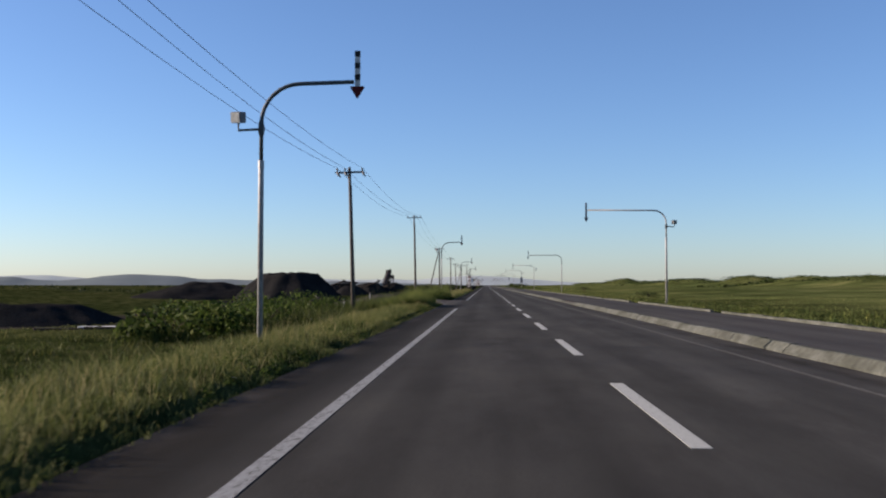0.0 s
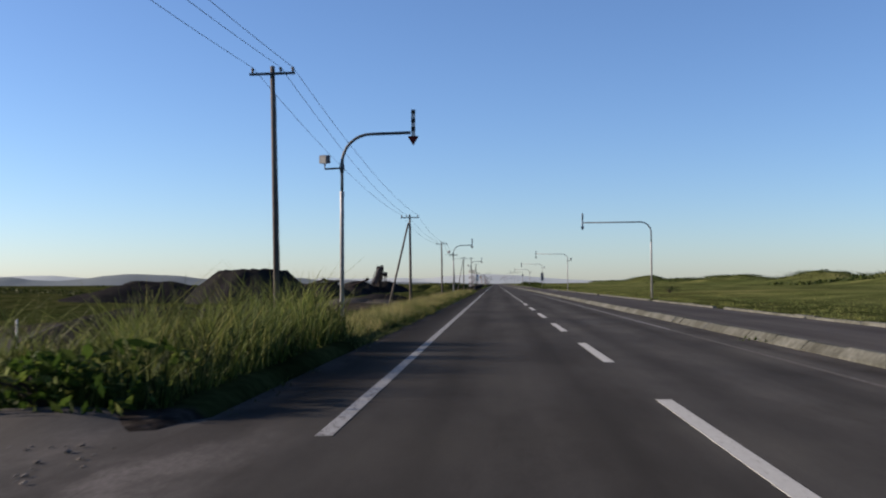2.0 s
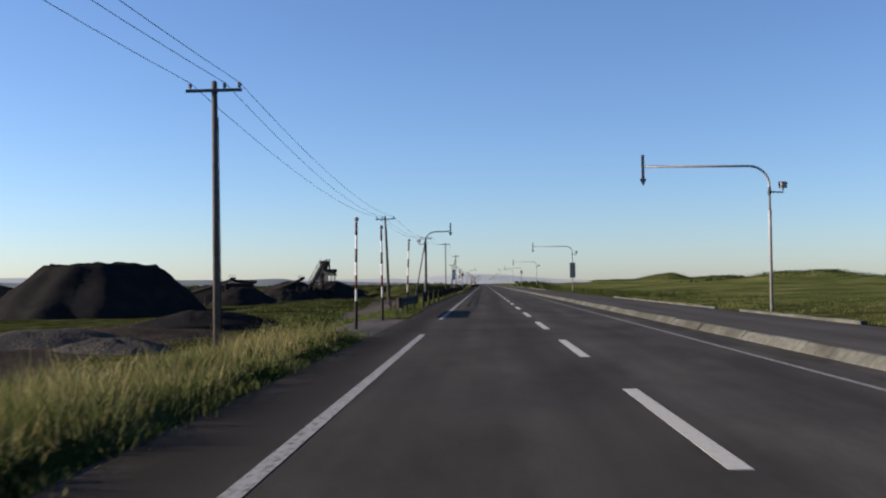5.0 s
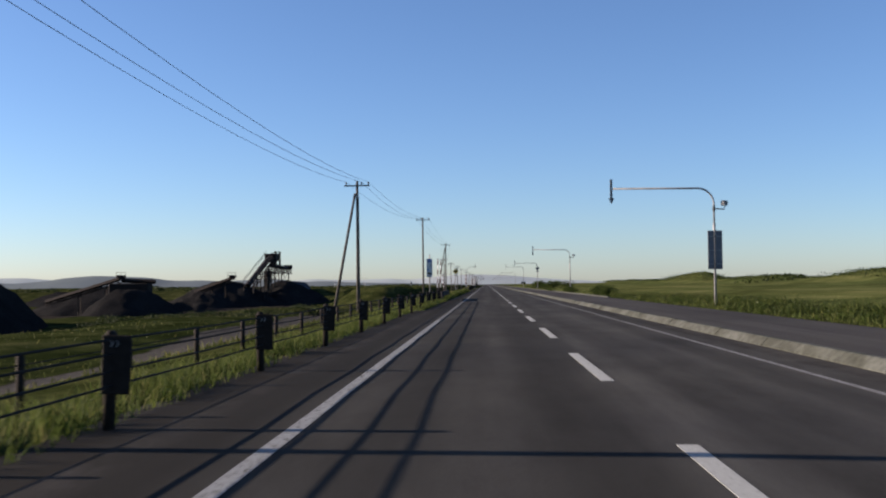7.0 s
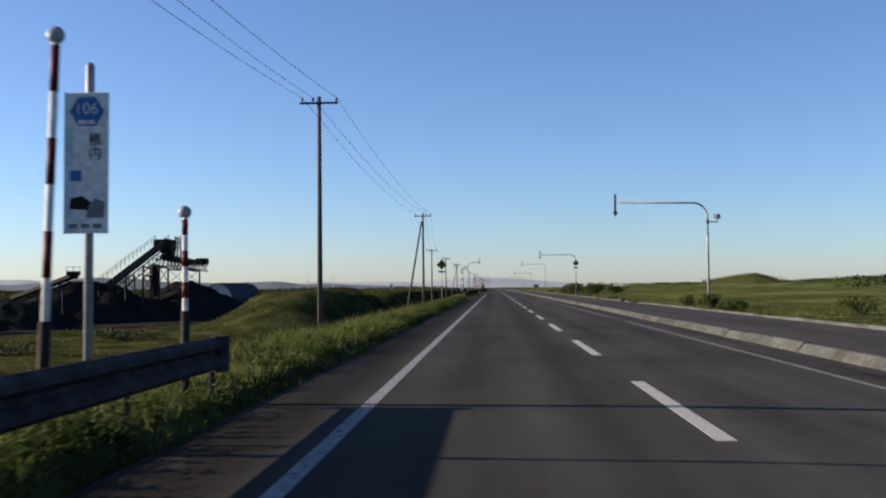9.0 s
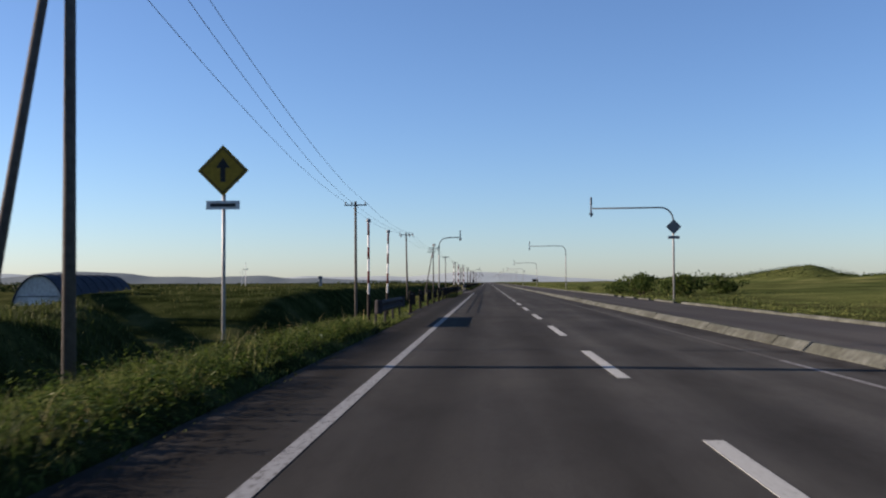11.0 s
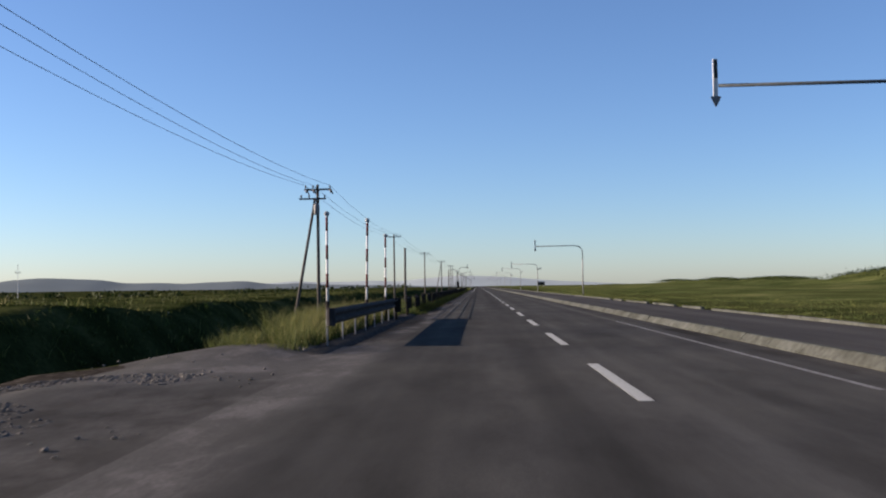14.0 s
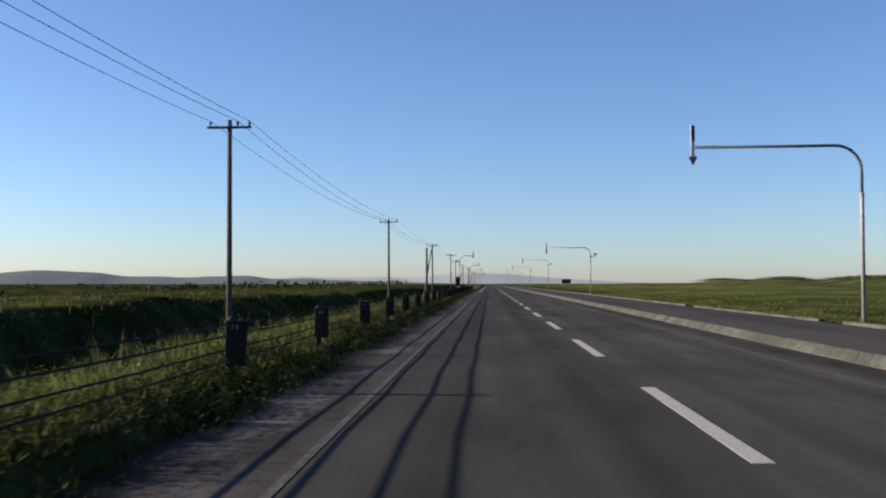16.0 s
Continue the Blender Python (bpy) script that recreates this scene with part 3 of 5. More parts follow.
# ---- arrow posts ----
def arrow_post(x, y, z0, side, arm_z, reach, lamp=True):
    """side +1: arm to the right (left verge, arrow faces the driver); -1: arm to the left, seen from behind."""
    facing = side > 0
    top = thing("arrow_post", (x, y, z0), "galvanised roadside post with striped snow arrow on a long arm" if facing else "galvanised roadside post with snow arrow seen from behind", "road marker post", "arrow posts along the road")
    a, s = arm_z - z0, 1.70 if lamp else 1.45
    part("pole", bm_tube([(0, 0, -0.3), (0, 0, a - s - 0.05), (0, 0, a - s)], [0.062, 0.060, 0.052], 10), ZINC, top, "", True)
    part("base_collar", bm_tube([(0, 0, -0.02), (0, 0, 0.10)], 0.085, 10), CONCRETE, top)
    r = 0.85 if facing else 0.75
    pts = [(0, 0, a - s), (0, 0, a - r)]
    for i in range(1, 9):
        t = i / 8 * math.pi / 2
        pts.append((side * r * (1 - math.cos(t)), 0, a - r + r * math.sin(t)))
    pts.append((side * (reach + 0.02), 0, a + (0.03 if lamp else -0.03)))
    part("arm", bm_tube(pts, 0.045, 10), DARK_STEEL if facing or not lamp else ZINC, top, "curved steel arm", True)
    part("joint_sleeve", bm_tube([(0, 0, a - s - 0.12), (0, 0, a - s + 0.04)], 0.068, 10), ZINC, top)
    # arrow board
    up, down = (0.70, 0.33) if facing else (0.48, 0.68) if lamp else (0.64, 0.56)
    w = 0.055
    cx = side * (reach + 0.10)
    board = part("arrow_board", bm_plate([(cx - w, a - down + 0.26), (cx + w, a - down + 0.26), (cx + w, a + up), (cx - w, a + up)], -0.02, 0.03), WHITE if facing or not lamp else GREY_BACK, top, "white board" if facing else "grey back of the board" if lamp else "pale back of the board")
    n, lo = 6, a - down + 0.27
    if facing:
        cell = (a + up - lo) / n
        for k in (1, 3, 5):
            part("dark_band", bm_plate([(cx - w - 0.003, lo + cell * k), (cx + w + 0.003, lo + cell * k), (cx + w + 0.003, lo + cell * (k + 1)), (cx - w - 0.003, lo + cell * (k + 1))], -0.026, 0.034), BLACK, board, "black band")
    elif not lamp:
        part("dark_band", bm_plate([(cx - 0.03, a + 0.16), (cx + w + 0.003, a + 0.16), (cx + w + 0.003, a + up - 0.02), (cx - 0.03, a + up - 0.02)], -0.026, -0.021), BLACK, board, "dark backing strip")
    hw = 0.155 if facing else 0.13
    head = [(cx - hw, a - down + 0.235), (cx - hw + 0.02, a - down + 0.26), (cx + hw - 0.02, a - down + 0.26), (cx + hw, a - down + 0.235), (cx + 0.015, a - down), (cx - 0.015, a - down)]
    part("arrow_head", bm_plate(head, -0.035, -0.021), RED if facing else GREY_BACK, top, "dark red arrow head" if facing else "grey back of the arrow head")
    part("clamp", bm_box(cx - 0.04, cx + 0.04, 0.03, 0.06, a - 0.03, a + 0.10), ZINC, top)
    if lamp:
        lx = -side * 0.50
        part("lamp_bracket", bm_tube([(0, 0, a - 0.98), (lx, 0, a - 1.0), (lx, 0, a - 0.84)], 0.028, 8), DARK_STEEL, top)
        part("bracket_collar", bm_tube([(0, 0, a - 1.12), (0, 0, a - 0.98), (0, 0, a - 0.80)], [0.05, 0.078, 0.05], 10), DARK_STEEL, top)
        bm = bmesh.new()
        bm_box(lx - 0.14, lx + 0.12, -0.10, 0.12, a - 0.84, a - 0.60, 0.02, bm)
        bmesh.ops.rotate(bm, verts=bm.verts, cent=(lx, 0, a - 0.72), matrix=Matrix.Rotation(radians(12), 3, "X") @ Matrix.Rotation(radians(-25 * side), 3, "Z"))
        lampbody = part("lamp_housing", bm, GREY_BACK, top, "square floodlight housing")
        bm = bmesh.new()
        bm_box(lx - 0.125, lx + 0.105, -0.112, -0.10, a - 0.825, a - 0.615, 0, bm)
        bmesh.ops.rotate(bm, verts=bm.verts, cent=(lx, 0, a - 0.72), matrix=Matrix.Rotation(radians(12), 3, "X") @ Matrix.Rotation(radians(-25 * side), 3, "Z"))
        part("lamp_glass", bm, GLASSY, lampbody, "pale lamp glass")
    return top


for x, y, a in ((-6.50, 18.1, 5.59), (-6.22, 97.4, 5.60), (-6.39, 177.8, 5.47), (-6.4, 257.0, 5.45), (-6.43, 497.2, 5.56)) + tuple((-6.4, 737.0 + 80 * k, 5.45) for k in range(6)):
    arrow_post(x, y, float(ground_z(x, y)) - 0.05, 1, a, 1.98)
RIGHT = ((57.0, 5.78, 1, 9.25, 4.72), (139.0, 5.55, 0, 9.25, 4.72), (215.2, 5.55, 1, 9.0, 4.58), (299.0, 5.70, 1, 9.25, 4.72), (377.6, 5.53, 1, 9.1, 4.6), (460.4, 5.6, 0, 9.25, 4.72), (538.8, 6.2, 0, 9.2, 4.92), (617.5, 5.35, 0, 9.15, 4.86), (693.5, 5.08, 1, 8.97, 4.6))
for y, a, lamp, x, reach in RIGHT + tuple((773.0 + 80 * k, 5.65, 1, 9.25, 4.72) for k in range(7)):
    arrow_post(x, y, 0.10, -1, a, reach, bool(lamp))


# ---- utility poles and wires ----
POLES = [(-9.3, -51.5, 7.6, 0), (-9.3, -0.4, 7.6, 0), (-9.22, 51.0, 7.75, 2), (-9.42, 102.4, 8.75, 0), (-9.18, 153.9, 7.25, 1), (-9.22, 205.4, 7.0, 0), (-9.95, 260.4, 7.0, 0), (-9.61, 313.2, 7.75, 1), (-8.95, 366.2, 9.05, 0),
         (-8.43, 417.4, 8.15, 1), (-11.0, 470.5, 6.95, 0), (-11.22, 516.2, 7.05, 2), (-11.03, 570.4, 7.2, 3), (-11.12, 622.2, 7.05, 0), (-10.4, 670.3, 6.7, 0), (-9.67, 721.5, 6.65, 1)]
POLES += [(-9.6 + 0.5 * math.sin(k * 2.1), 721.5 + 51.5 * k, 6.8, 1 if k % 3 == 0 else 0) for k in range(1, 9)]


def wire_x(k):
    """Insulator places on the crossarm; the middle one changes sides from pole to pole."""
    return (-0.69, -0.26 if k % 2 == 0 else 0.29, 0.71)


def insulator(top, x, z, parent_name="insulator"):
    bm = bm_tube([(x, 0, z), (x, 0, z + 0.05), (x, 0, z + 0.07), (x, 0, z + 0.12), (x, 0, z + 0.15), (x, 0, z + 0.2)], [0.02, 0.02, 0.05, 0.045, 0.06, 0.03], 8)
    part("insulator", bm, CERAMIC, top, "dark ceramic insulator")


def utility_pole(k, x, y, h, style):
    z0 = float(ground_z(x, y)) - 0.1
    t = h - z0
    label = {0: "slim grey concrete utility pole with a single crossarm", 1: "concrete utility pole propped by a leaning strut", 2: "concrete utility pole with strain insulators on its crossarm", 3: "propped utility pole with two crossarms and a transformer"}[style]
    lean = {51.0: 0.26, 102.4: 0.2, 205.4: 0.08, 260.4: 0.3, 516.2: 0.16, 153.9: 0.08}.get(y, 0.04)
    top = thing("utility_pole", (x + lean, y, z0), label, "utility pole", "utility poles along the road")
    top.rotation_euler = (0, -math.atan(lean / t), 0)
    part("pole", bm_tube([(0, 0, -0.3), (0, 0, t * 0.5), (0, 0, t)], [0.115, 0.098, 0.080], 12), POLE_CONCRETE, top, "", True)
    part("pole_cap", bm_tube([(0, 0, t - 0.01), (0, 0, t + 0.03)], [0.083, 0.05], 10), DARK_STEEL, top)
    part("crossarm", bm_box(-0.78, 0.80, -0.14, -0.065, t - 0.30, t - 0.22), DARK_STEEL, top, "square steel crossarm")
    part("arm_band", bm_tube([(0, 0, t - 0.31), (0, 0, t - 0.21)], 0.092, 10), DARK_STEEL, top)
    for wx in wire_x(k):
        insulator(top, wx, t - 0.22)
    if style in (2, 3):
        for wx in wire_x(k):
            for s in (-1, 1):
                part("strain_insulator", bm_tube([(wx, -0.1 + s * 0.05, t - 0.26), (wx + 0.06, s * 0.20, t - 0.34), (wx + 0.12, s * 0.36, t - 0.46)], [0.03, 0.065, 0.05], 8), CERAMIC, top, "dark strain insulator")
        part("second_arm", bm_box(-0.78, 0.80, 0.065, 0.14, t - 0.30, t - 0.22), DARK_STEEL, top)
    if style == 3:
        part("lower_crossarm", bm_box(-1.05, 0.5, -0.15, -0.07, t - 0.85, t - 0.76), DARK_STEEL, top)
        for wx in (-0.95, -0.5, 0.4):
            insulator(top, wx, t - 0.76)
        can = part("transformer", bm_tube([(-0.02, -0.28, t - 1.75), (-0.02, -0.28, t - 1.7), (-0.02, -0.28, t - 1.2), (-0.02, -0.28, t - 1.12)], [0.15, 0.17, 0.17, 0.12], 14), GREY_BACK, top, "grey transformer can", True)
        part("transformer_lug", bm_tube([(-0.02, -0.28, t - 1.12), (-0.02, -0.28, t - 1.0)], 0.03, 8), CERAMIC, can)
    if style in (1, 3):
        fz = float(ground_z(x - 1.9, y - 0.1)) - z0 - 0.3
        foot = {153.9: -2.15, 570.4: -1.8}.get(y, -1.65)
        part("strut", bm_tube([(foot, -0.12, fz), (-0.12, -0.10, t - 0.75)], [0.10, 0.075], 10), POLE_CONCRETE, top, "leaning prop pole", True)
        part("strut_collar", bm_box(-0.22, 0.10, -0.17, 0.10, t - 0.95, t - 0.88), ZINC, top)
    if y < 320:
        part("stay_wire", bm_tube([(0.10, 0, t - 1.0), (0.13, 0, 0.4)], 0.012, 5), CABLE, top)
    return top


for k, p in enumerate(POLES):
    utility_pole(k, *p)
for w in range(3):
    pts = []
    for k, ((x0, y0, h0, _), (x1, y1, h1, _)) in enumerate(zip(POLES, POLES[1:])):
        n, wa, wb = 14, wire_x(k)[w], wire_x(k + 1)[w]
        for i in range(n):
            u = i / n
            sag = 4 * u * (1 - u) * 0.62 * (abs(y1 - y0) / 51.0) ** 2
            pts.append((x0 + wa + (x1 + wb - x0 - wa) * u, y0 + (y1 - y0) * u, h0 + (h1 - h0) * u - 0.02 - sag))
    tagged(part("overhead_wire", bm_tube(pts, 0.009, 5), CABLE), "thin dark overhead wire sagging between utility poles", "wire", "overhead wires")


# ---- guard cables, rails, snow poles ----
CABLE_Z = (0.375, 0.505, 0.66, 0.79)


def chevron(cx, z, y):
    o = [(cx - 0.018, z - 0.03), (cx + 0.002, z - 0.03), (cx + 0.02, z), (cx + 0.002, z + 0.03), (cx - 0.018, z + 0.03), (cx, z)]
    return bm_plate(o, y - 0.006, y)


def guard_cable(y0, y1, x=-4.97, gap=6.0, tail=0.0):
    top = thing("guard_cable_fence", (x, y0, 0), "brown guard cable fence with marker boards along the verge", "guard fence", "guard cable fences")
    post = board = mark = None
    n = int((y1 - y0) / gap)
    for k in range(n + 1):
        at = (0, k * gap, 0)
        if post is None:
            post = part("post", bm_tube([(0, 0, -0.3), (0, 0, 0.84), (0, 0, 0.87)], [0.058, 0.058, 0.035], 10), BROWN_STEEL, top, "", True)
            board = part("marker_board", bm_box(-0.055, 0.205, -0.085, -0.062, 0.30, 0.83, 0.008), BROWN_STEEL, post, "dark marker board")
            marks = [part("chevron", chevron(c, 0.755, -0.088), DULL_WHITE, post, "dull white chevron") for c in (0.035, 0.085)]
            p = post
        else:
            p = new("post", post.data)
            p.parent = top
            b = new("marker_board", board.data)
            b.parent = p
            for m in marks:
                c = new("chevron", m.data)
                c.parent = p
        p.location = at
        p.rotation_euler = (random.uniform(-0.015, 0.015), random.uniform(-0.03, 0.03), random.uniform(-0.1, 0.1))
    for z in CABLE_Z:
        pts = []
        for k in range(n):
            for u in (0, 0.5):
                pts.append((0.055, (k + u) * gap, z - (0.012 if u else 0)))
        pts.append((0.055, n * gap, z))
        if tail:
            pts.append((0.055, n * gap + tail, z - 0.03))
        part("cable", bm_tube(pts, 0.011, 6), CABLE, top)
    if tail:
        for u in (0.38, 0.72, 1.0):
            p = new("post", post.data)
            p.parent = top
            p.location = (0, n * gap + tail * u, -0.02)
    return top


guard_cable(231.3, 321, gap=5.95, tail=3.5)
guard_cable(443.0, 503, gap=5.95, tail=3.3)
guard_cable(551.75, 762, gap=5.96)


def guardrail(y0, y1, x=-4.95, lift=0.0):
    top = thing("guardrail", (x, y0, lift), "weathered steel beam guardrail with end cap beside the verge", "guardrail", "guardrails")
    length = y1 - y0
    prof = [(0.0, 0.38), (0.075, 0.43), (0.075, 0.49), (0.0, 0.54), (0.0, 0.58), (0.075, 0.63), (0.075, 0.69), (0.0, 0.735)]
    bm = bmesh.new()
    ys = [0, length]
    rows = []
    for y in ys:
        rows.append([bm.verts.new((0.06 + a, y, z)) for a, z in prof] + [bm.verts.new((0.06 + a - 0.012, y, z)) for a, z in prof[::-1]])
    m = len(rows[0])
    for i in range(m):
        bm.faces.new((rows[0][i], rows[0][(i + 1) % m], rows[1][(i + 1) % m], rows[1][i]))
    bmesh.ops.recalc_face_normals(bm, faces=bm.faces)
    part("beam", bm, BEAM, top, "corrugated steel beam")
    for y in (-0.02, length + 0.02):
        part("end_cap", bm_tube([(0.09, y, 0.36), (0.09, y, 0.75)], 0.10, 10), BEAM, top)
    n = max(2, int(length / 2.2))
    for k in range(n + 1):
        part("post", bm_tube([(0, length * k / n, -0.4), (0, length * k / n, 0.70)], 0.022 if y0 > 530 else 0.034, 8), GREY_BACK if y0 > 530 else BEAM, top)
        part("spacer", bm_box(0.05, 0.075, length * k / n - 0.04, length * k / n + 0.04, 0.45, 0.68), BEAM, top)
    return top


for y0, y1 in ((215.0, 224.0), (325.0, 337.4), (430.0, 437.5), (506.0, 516.5)):
    guardrail(y0, y1)
guardrail(535.6, 552.5, -5.1, 0.07)


def snow_pole(x, y, h, lean, bands=3):
    z0 = float(ground_z(x, y)) - 0.05
    top = thing("snow_pole", (x, y, z0), "red and white striped snow pole with round reflector", "snow pole", "striped snow poles")
    top.rotation_euler = (0, radians(lean), radians(random.uniform(-4, 4)))
    t = h - z0
    pole = part("pole", bm_tube([(0, 0, -0.3), (0, 0, t - 0.06)], 0.033, 10), WHITE, top, "white tube", True)
    part("socket", bm_tube([(0, 0, -0.3), (0, 0, 0.95)], 0.05, 10), BROWN_STEEL, top, "dark ground socket", True)
    step = (t - 1.0) / (2 * bands)
    for k in range(bands):
        z = t - 0.08 - (2 * k + 1) * step
        part("red_band", bm_tube([(0, 0, z), (0, 0, z + step)], 0.036, 10), RED, pole, "red band", True)
    bm = bmesh.new()
    bmesh.ops.create_uvsphere(bm, u_segments=14, v_segments=8, radius=0.075, matrix=Matrix.Translation((0, 0, t)) @ Matrix.Diagonal((1, 0.5, 1, 1)))
    part("reflector", bm, GLASSY, top, "round pale reflector", True)


for x, y, h, lean in ((-5.4, 206.5, 3.15, 0.5), (-5.3, 213.0, 3.3, -0.5), (-5.3, 224.0, 3.3, 2), (-5.52, 330.7, 3.26, 1.6), (-5.47, 334.5, 3.30, 1.6), (-5.33, 337.7, 2.12, -0.5), (-5.4, 432.0, 3.15, 0),
                      (-5.4, 437.5, 3.1, 1), (-5.42, 508.5, 3.17, 0.9), (-4.99, 511.6, 3.15, 0.6), (-5.10, 515.3, 3.10, 1.8), (-5.9, 540.8, 3.27, 0), (-5.19, 543.8, 3.28, 1.0), (-5.28, 550.8, 3.18, 0.4)):
    snow_pole(x, y, h, lean)


def plain_post(x, y, h, r, label, material, name="marker_post"):
    z0 = float(ground_z(x, y)) - 0.1
    top = thing(name, (x, y, z0), label, "post")
    t = h - z0
    part("shaft", bm_tube([(0, 0, -0.2), (0, 0, t - 0.05), (0, 0, t)], [r, r * 0.9, r * 0.6], 10), material, top, "", True)
    part("cap", bm_tube([(0, 0, t - 0.02), (0, 0, t + 0.02)], r * 1.1, 10), material, top)


plain_post(-6.5, 577.0, 3.72, 0.075, "bare pale concrete post without arms on the verge", POLE_CONCRETE)
plain_post(-6.0, 652.0, 3.55, 0.075, "bare pale concrete post without arms on the verge", POLE_CONCRETE)
for x, y, h in ((-12.9, 91.5, 0.45), (-14.7, 86.6, -0.05), (-20.5, 545, 0.2), (-24, 552, 0.2)):
    plain_post(x, y, h, 0.024, "short thin white marker stake in the grass", WHITE, "marker_stake")


def back_fence(y0, y1, x=-6.25):
    top = thing("rail_fence", (x, y0, 0), "low dark fence with two thin rails behind the verge", "fence")
    post = None
    n = int((y1 - y0) / 3.0)
    for k in range(n + 1):
        if post is None:
            p = post = part("post", bm_tube([(0, 0, -0.3), (0, 0, 0.64), (0, 0, 0.66)], [0.045, 0.045, 0.025], 8), BROWN_STEEL, top, "", True)
        else:
            p = new("post", post.data)
            p.parent = top
        p.location = (0, 3.0 * k, float(ground_z(x, y0 + 3 * k)) - 0.02)
    for z in (0.27, 0.55):
        part("rail", bm_tube([(0, 3.0 * k, z + float(ground_z(x, y0 + 3 * k)) - 0.02) for k in range(n + 1)], 0.007, 6), BROWN_STEEL, top)


back_fence(226, 322)


# ---- signs ----
def lettering(name, body, size, at, material, parent, label):
    cu = bpy.data.curves.new(name, "FONT")
    cu.body, cu.size, cu.extrude, cu.align_x = body, size, 0.002, "CENTER"
    tmp = new(name + "_text", cu)
    bpy.context.view_layer.update()
    me = bpy.data.meshes.new_from_object(tmp.evaluated_get(bpy.context.evaluated_depsgraph_get()))
    bpy.data.objects.remove(tmp)
    me.transform(pose(*at, 90, 0, 0))
    me.materials.append(material)
    ob = new(name, me)
    ob.parent = parent
    return tagged(ob, label)


def route_banner(x, y):
    z0 = float(ground_z(x, y)) - 0.05
    top = thing("route_sign", (x, y, z0), "tall narrow white route sign with blue hexagon on a grey post", "road sign")
    part("post", bm_tube([(0, 0, -0.3), (0, 0, 3.85 - z0), (0, 0, 3.88 - z0)], [0.05, 0.05, 0.03], 12), ZINC, top, "", True)
    b = 1.90 - z0
    panel = part("panel", bm_box(-0.25, 0.25, -0.085, -0.055, b, b + 1.62, 0.006), SIGN_WHITE, top, "white sign panel")
    part("panel_edge", bm_box(-0.262, -0.25, -0.09, -0.05, b - 0.004, b + 1.624), PALE_BLUE, panel)
    part("side_fade", bm_box(-0.246, -0.15, -0.089, -0.086, b + 0.01, b + 1.2), PALE_BLUE, panel, "pale blue strip")
    hexa = [(0.20 * math.cos(k * math.pi / 3), b + 1.40 + 0.19 * math.sin(k * math.pi / 3)) for k in range(6)]
    plate = part("hexagon", bm_plate(hexa, -0.096, -0.086), BLUE, panel, "blue route hexagon")
    lettering("route_number", "106", 0.19, (0, -0.099, b + 1.37), WHITE, panel, "white route number")
    part("hexagon_bar", bm_box(-0.10, 0.10, -0.099, -0.097, b + 1.25, b + 1.30), WHITE, panel)
    lettering("place_name", "\u7a1a\n\u5185", 0.16, (0.10, -0.090, b + 1.02), BLACK, panel, "dark place name characters")
    part("blue_patch", bm_box(-0.19, -0.06, -0.092, -0.086, b + 0.60, b + 0.72), BLUE, panel)
    bm = bmesh.new()
    bm_plate([(-0.20, b + 0.28), (0.02, b + 0.27), (0.05, b + 0.36), (-0.05, b + 0.43), (-0.18, b + 0.40)], -0.094, -0.086, bm)
    part("dark_picture", bm, BROWN_STEEL, panel, "dark shape in the picture")
    part("grey_picture", bm_plate([(0.0, b + 0.18), (0.2, b + 0.18), (0.22, b + 0.36), (0.1, b + 0.40), (0.02, b + 0.30)], -0.093, -0.086), GREY_BACK, panel, "grey shape in the picture")
    for k in range(3):
        part("text_bar", bm_box(-0.20 + 0.14 * k, -0.10 + 0.14 * k, -0.090, -0.086, b + 0.06, b + 0.11), GREY_BACK, panel)
    for z in (0.3, 1.3):
        part("band_clamp", bm_tube([(0, 0, b + z), (0, 0, b + z + 0.04)], 0.058, 12), DARK_STEEL, top)


route_banner(-6.53, 337.9)


def diamond_sign(x, y, zc, half, front, z0, shaft):
    top = thing("diamond_sign", (x, y, z0), "yellow diamond warning sign with small plate on a steel post" if front else "diamond warning sign seen from its grey back", "road sign")
    t = zc - z0
    s = -0.07 if front else -0.065
    if shaft:
        part("post", bm_tube([(0, 0, -0.3), (0, 0, t + half * 0.8)], 0.038, 10), ZINC, top, "", True)
    d = [(0, t - half), (half, t), (0, t + half), (-half, t)]
    board = part("board", bm_plate(d, s, s + 0.02), YELLOW if front else GREY_BACK, top, "yellow board" if front else "grey board back")
    if front:
        inner = [(c * 0.9, t + (z - t) * 0.9) for c, z in d]
        part("border", bm_plate(inner, s - 0.004, s - 0.001), BLACK, board, "black border")
        inner = [(c * 0.84, t + (z - t) * 0.84) for c, z in d]
        face = part("face", bm_plate(inner, s - 0.008, s - 0.005), YELLOW, board, "yellow face")
        part("symbol", bm_plate([(-0.05, t - 0.22), (0.05, t - 0.22), (0.05, t + 0.05), (0.14, t + 0.05), (0, t + 0.25), (-0.14, t + 0.05), (-0.05, t + 0.05)], s - 0.012, s - 0.009), BLACK, board)
    plate = part("lower_plate", bm_box(-0.33, 0.33, s, s + 0.015, t - half - 0.26, t - half - 0.09), WHITE if front else GREY_BACK, top, "white lower plate")
    if front:
        part("text_bar", bm_box(-0.25, 0.25, s - 0.004, s - 0.001, t - half - 0.205, t - half - 0.145), BLACK, plate)
    for z in (t - 0.2, t + 0.2):
        part("rib", bm_box(-half * 0.6, half * 0.6, s + 0.021, s + 0.045, z - 0.02, z + 0.02), ZINC, top)


diamond_sign(-6.9, 421.0, 3.45, 0.50, True, float(ground_z(-6.9, 421.0)) - 0.05, True)
diamond_sign(9.25, 460.32, 4.45, 0.45, False, 0.10, False)


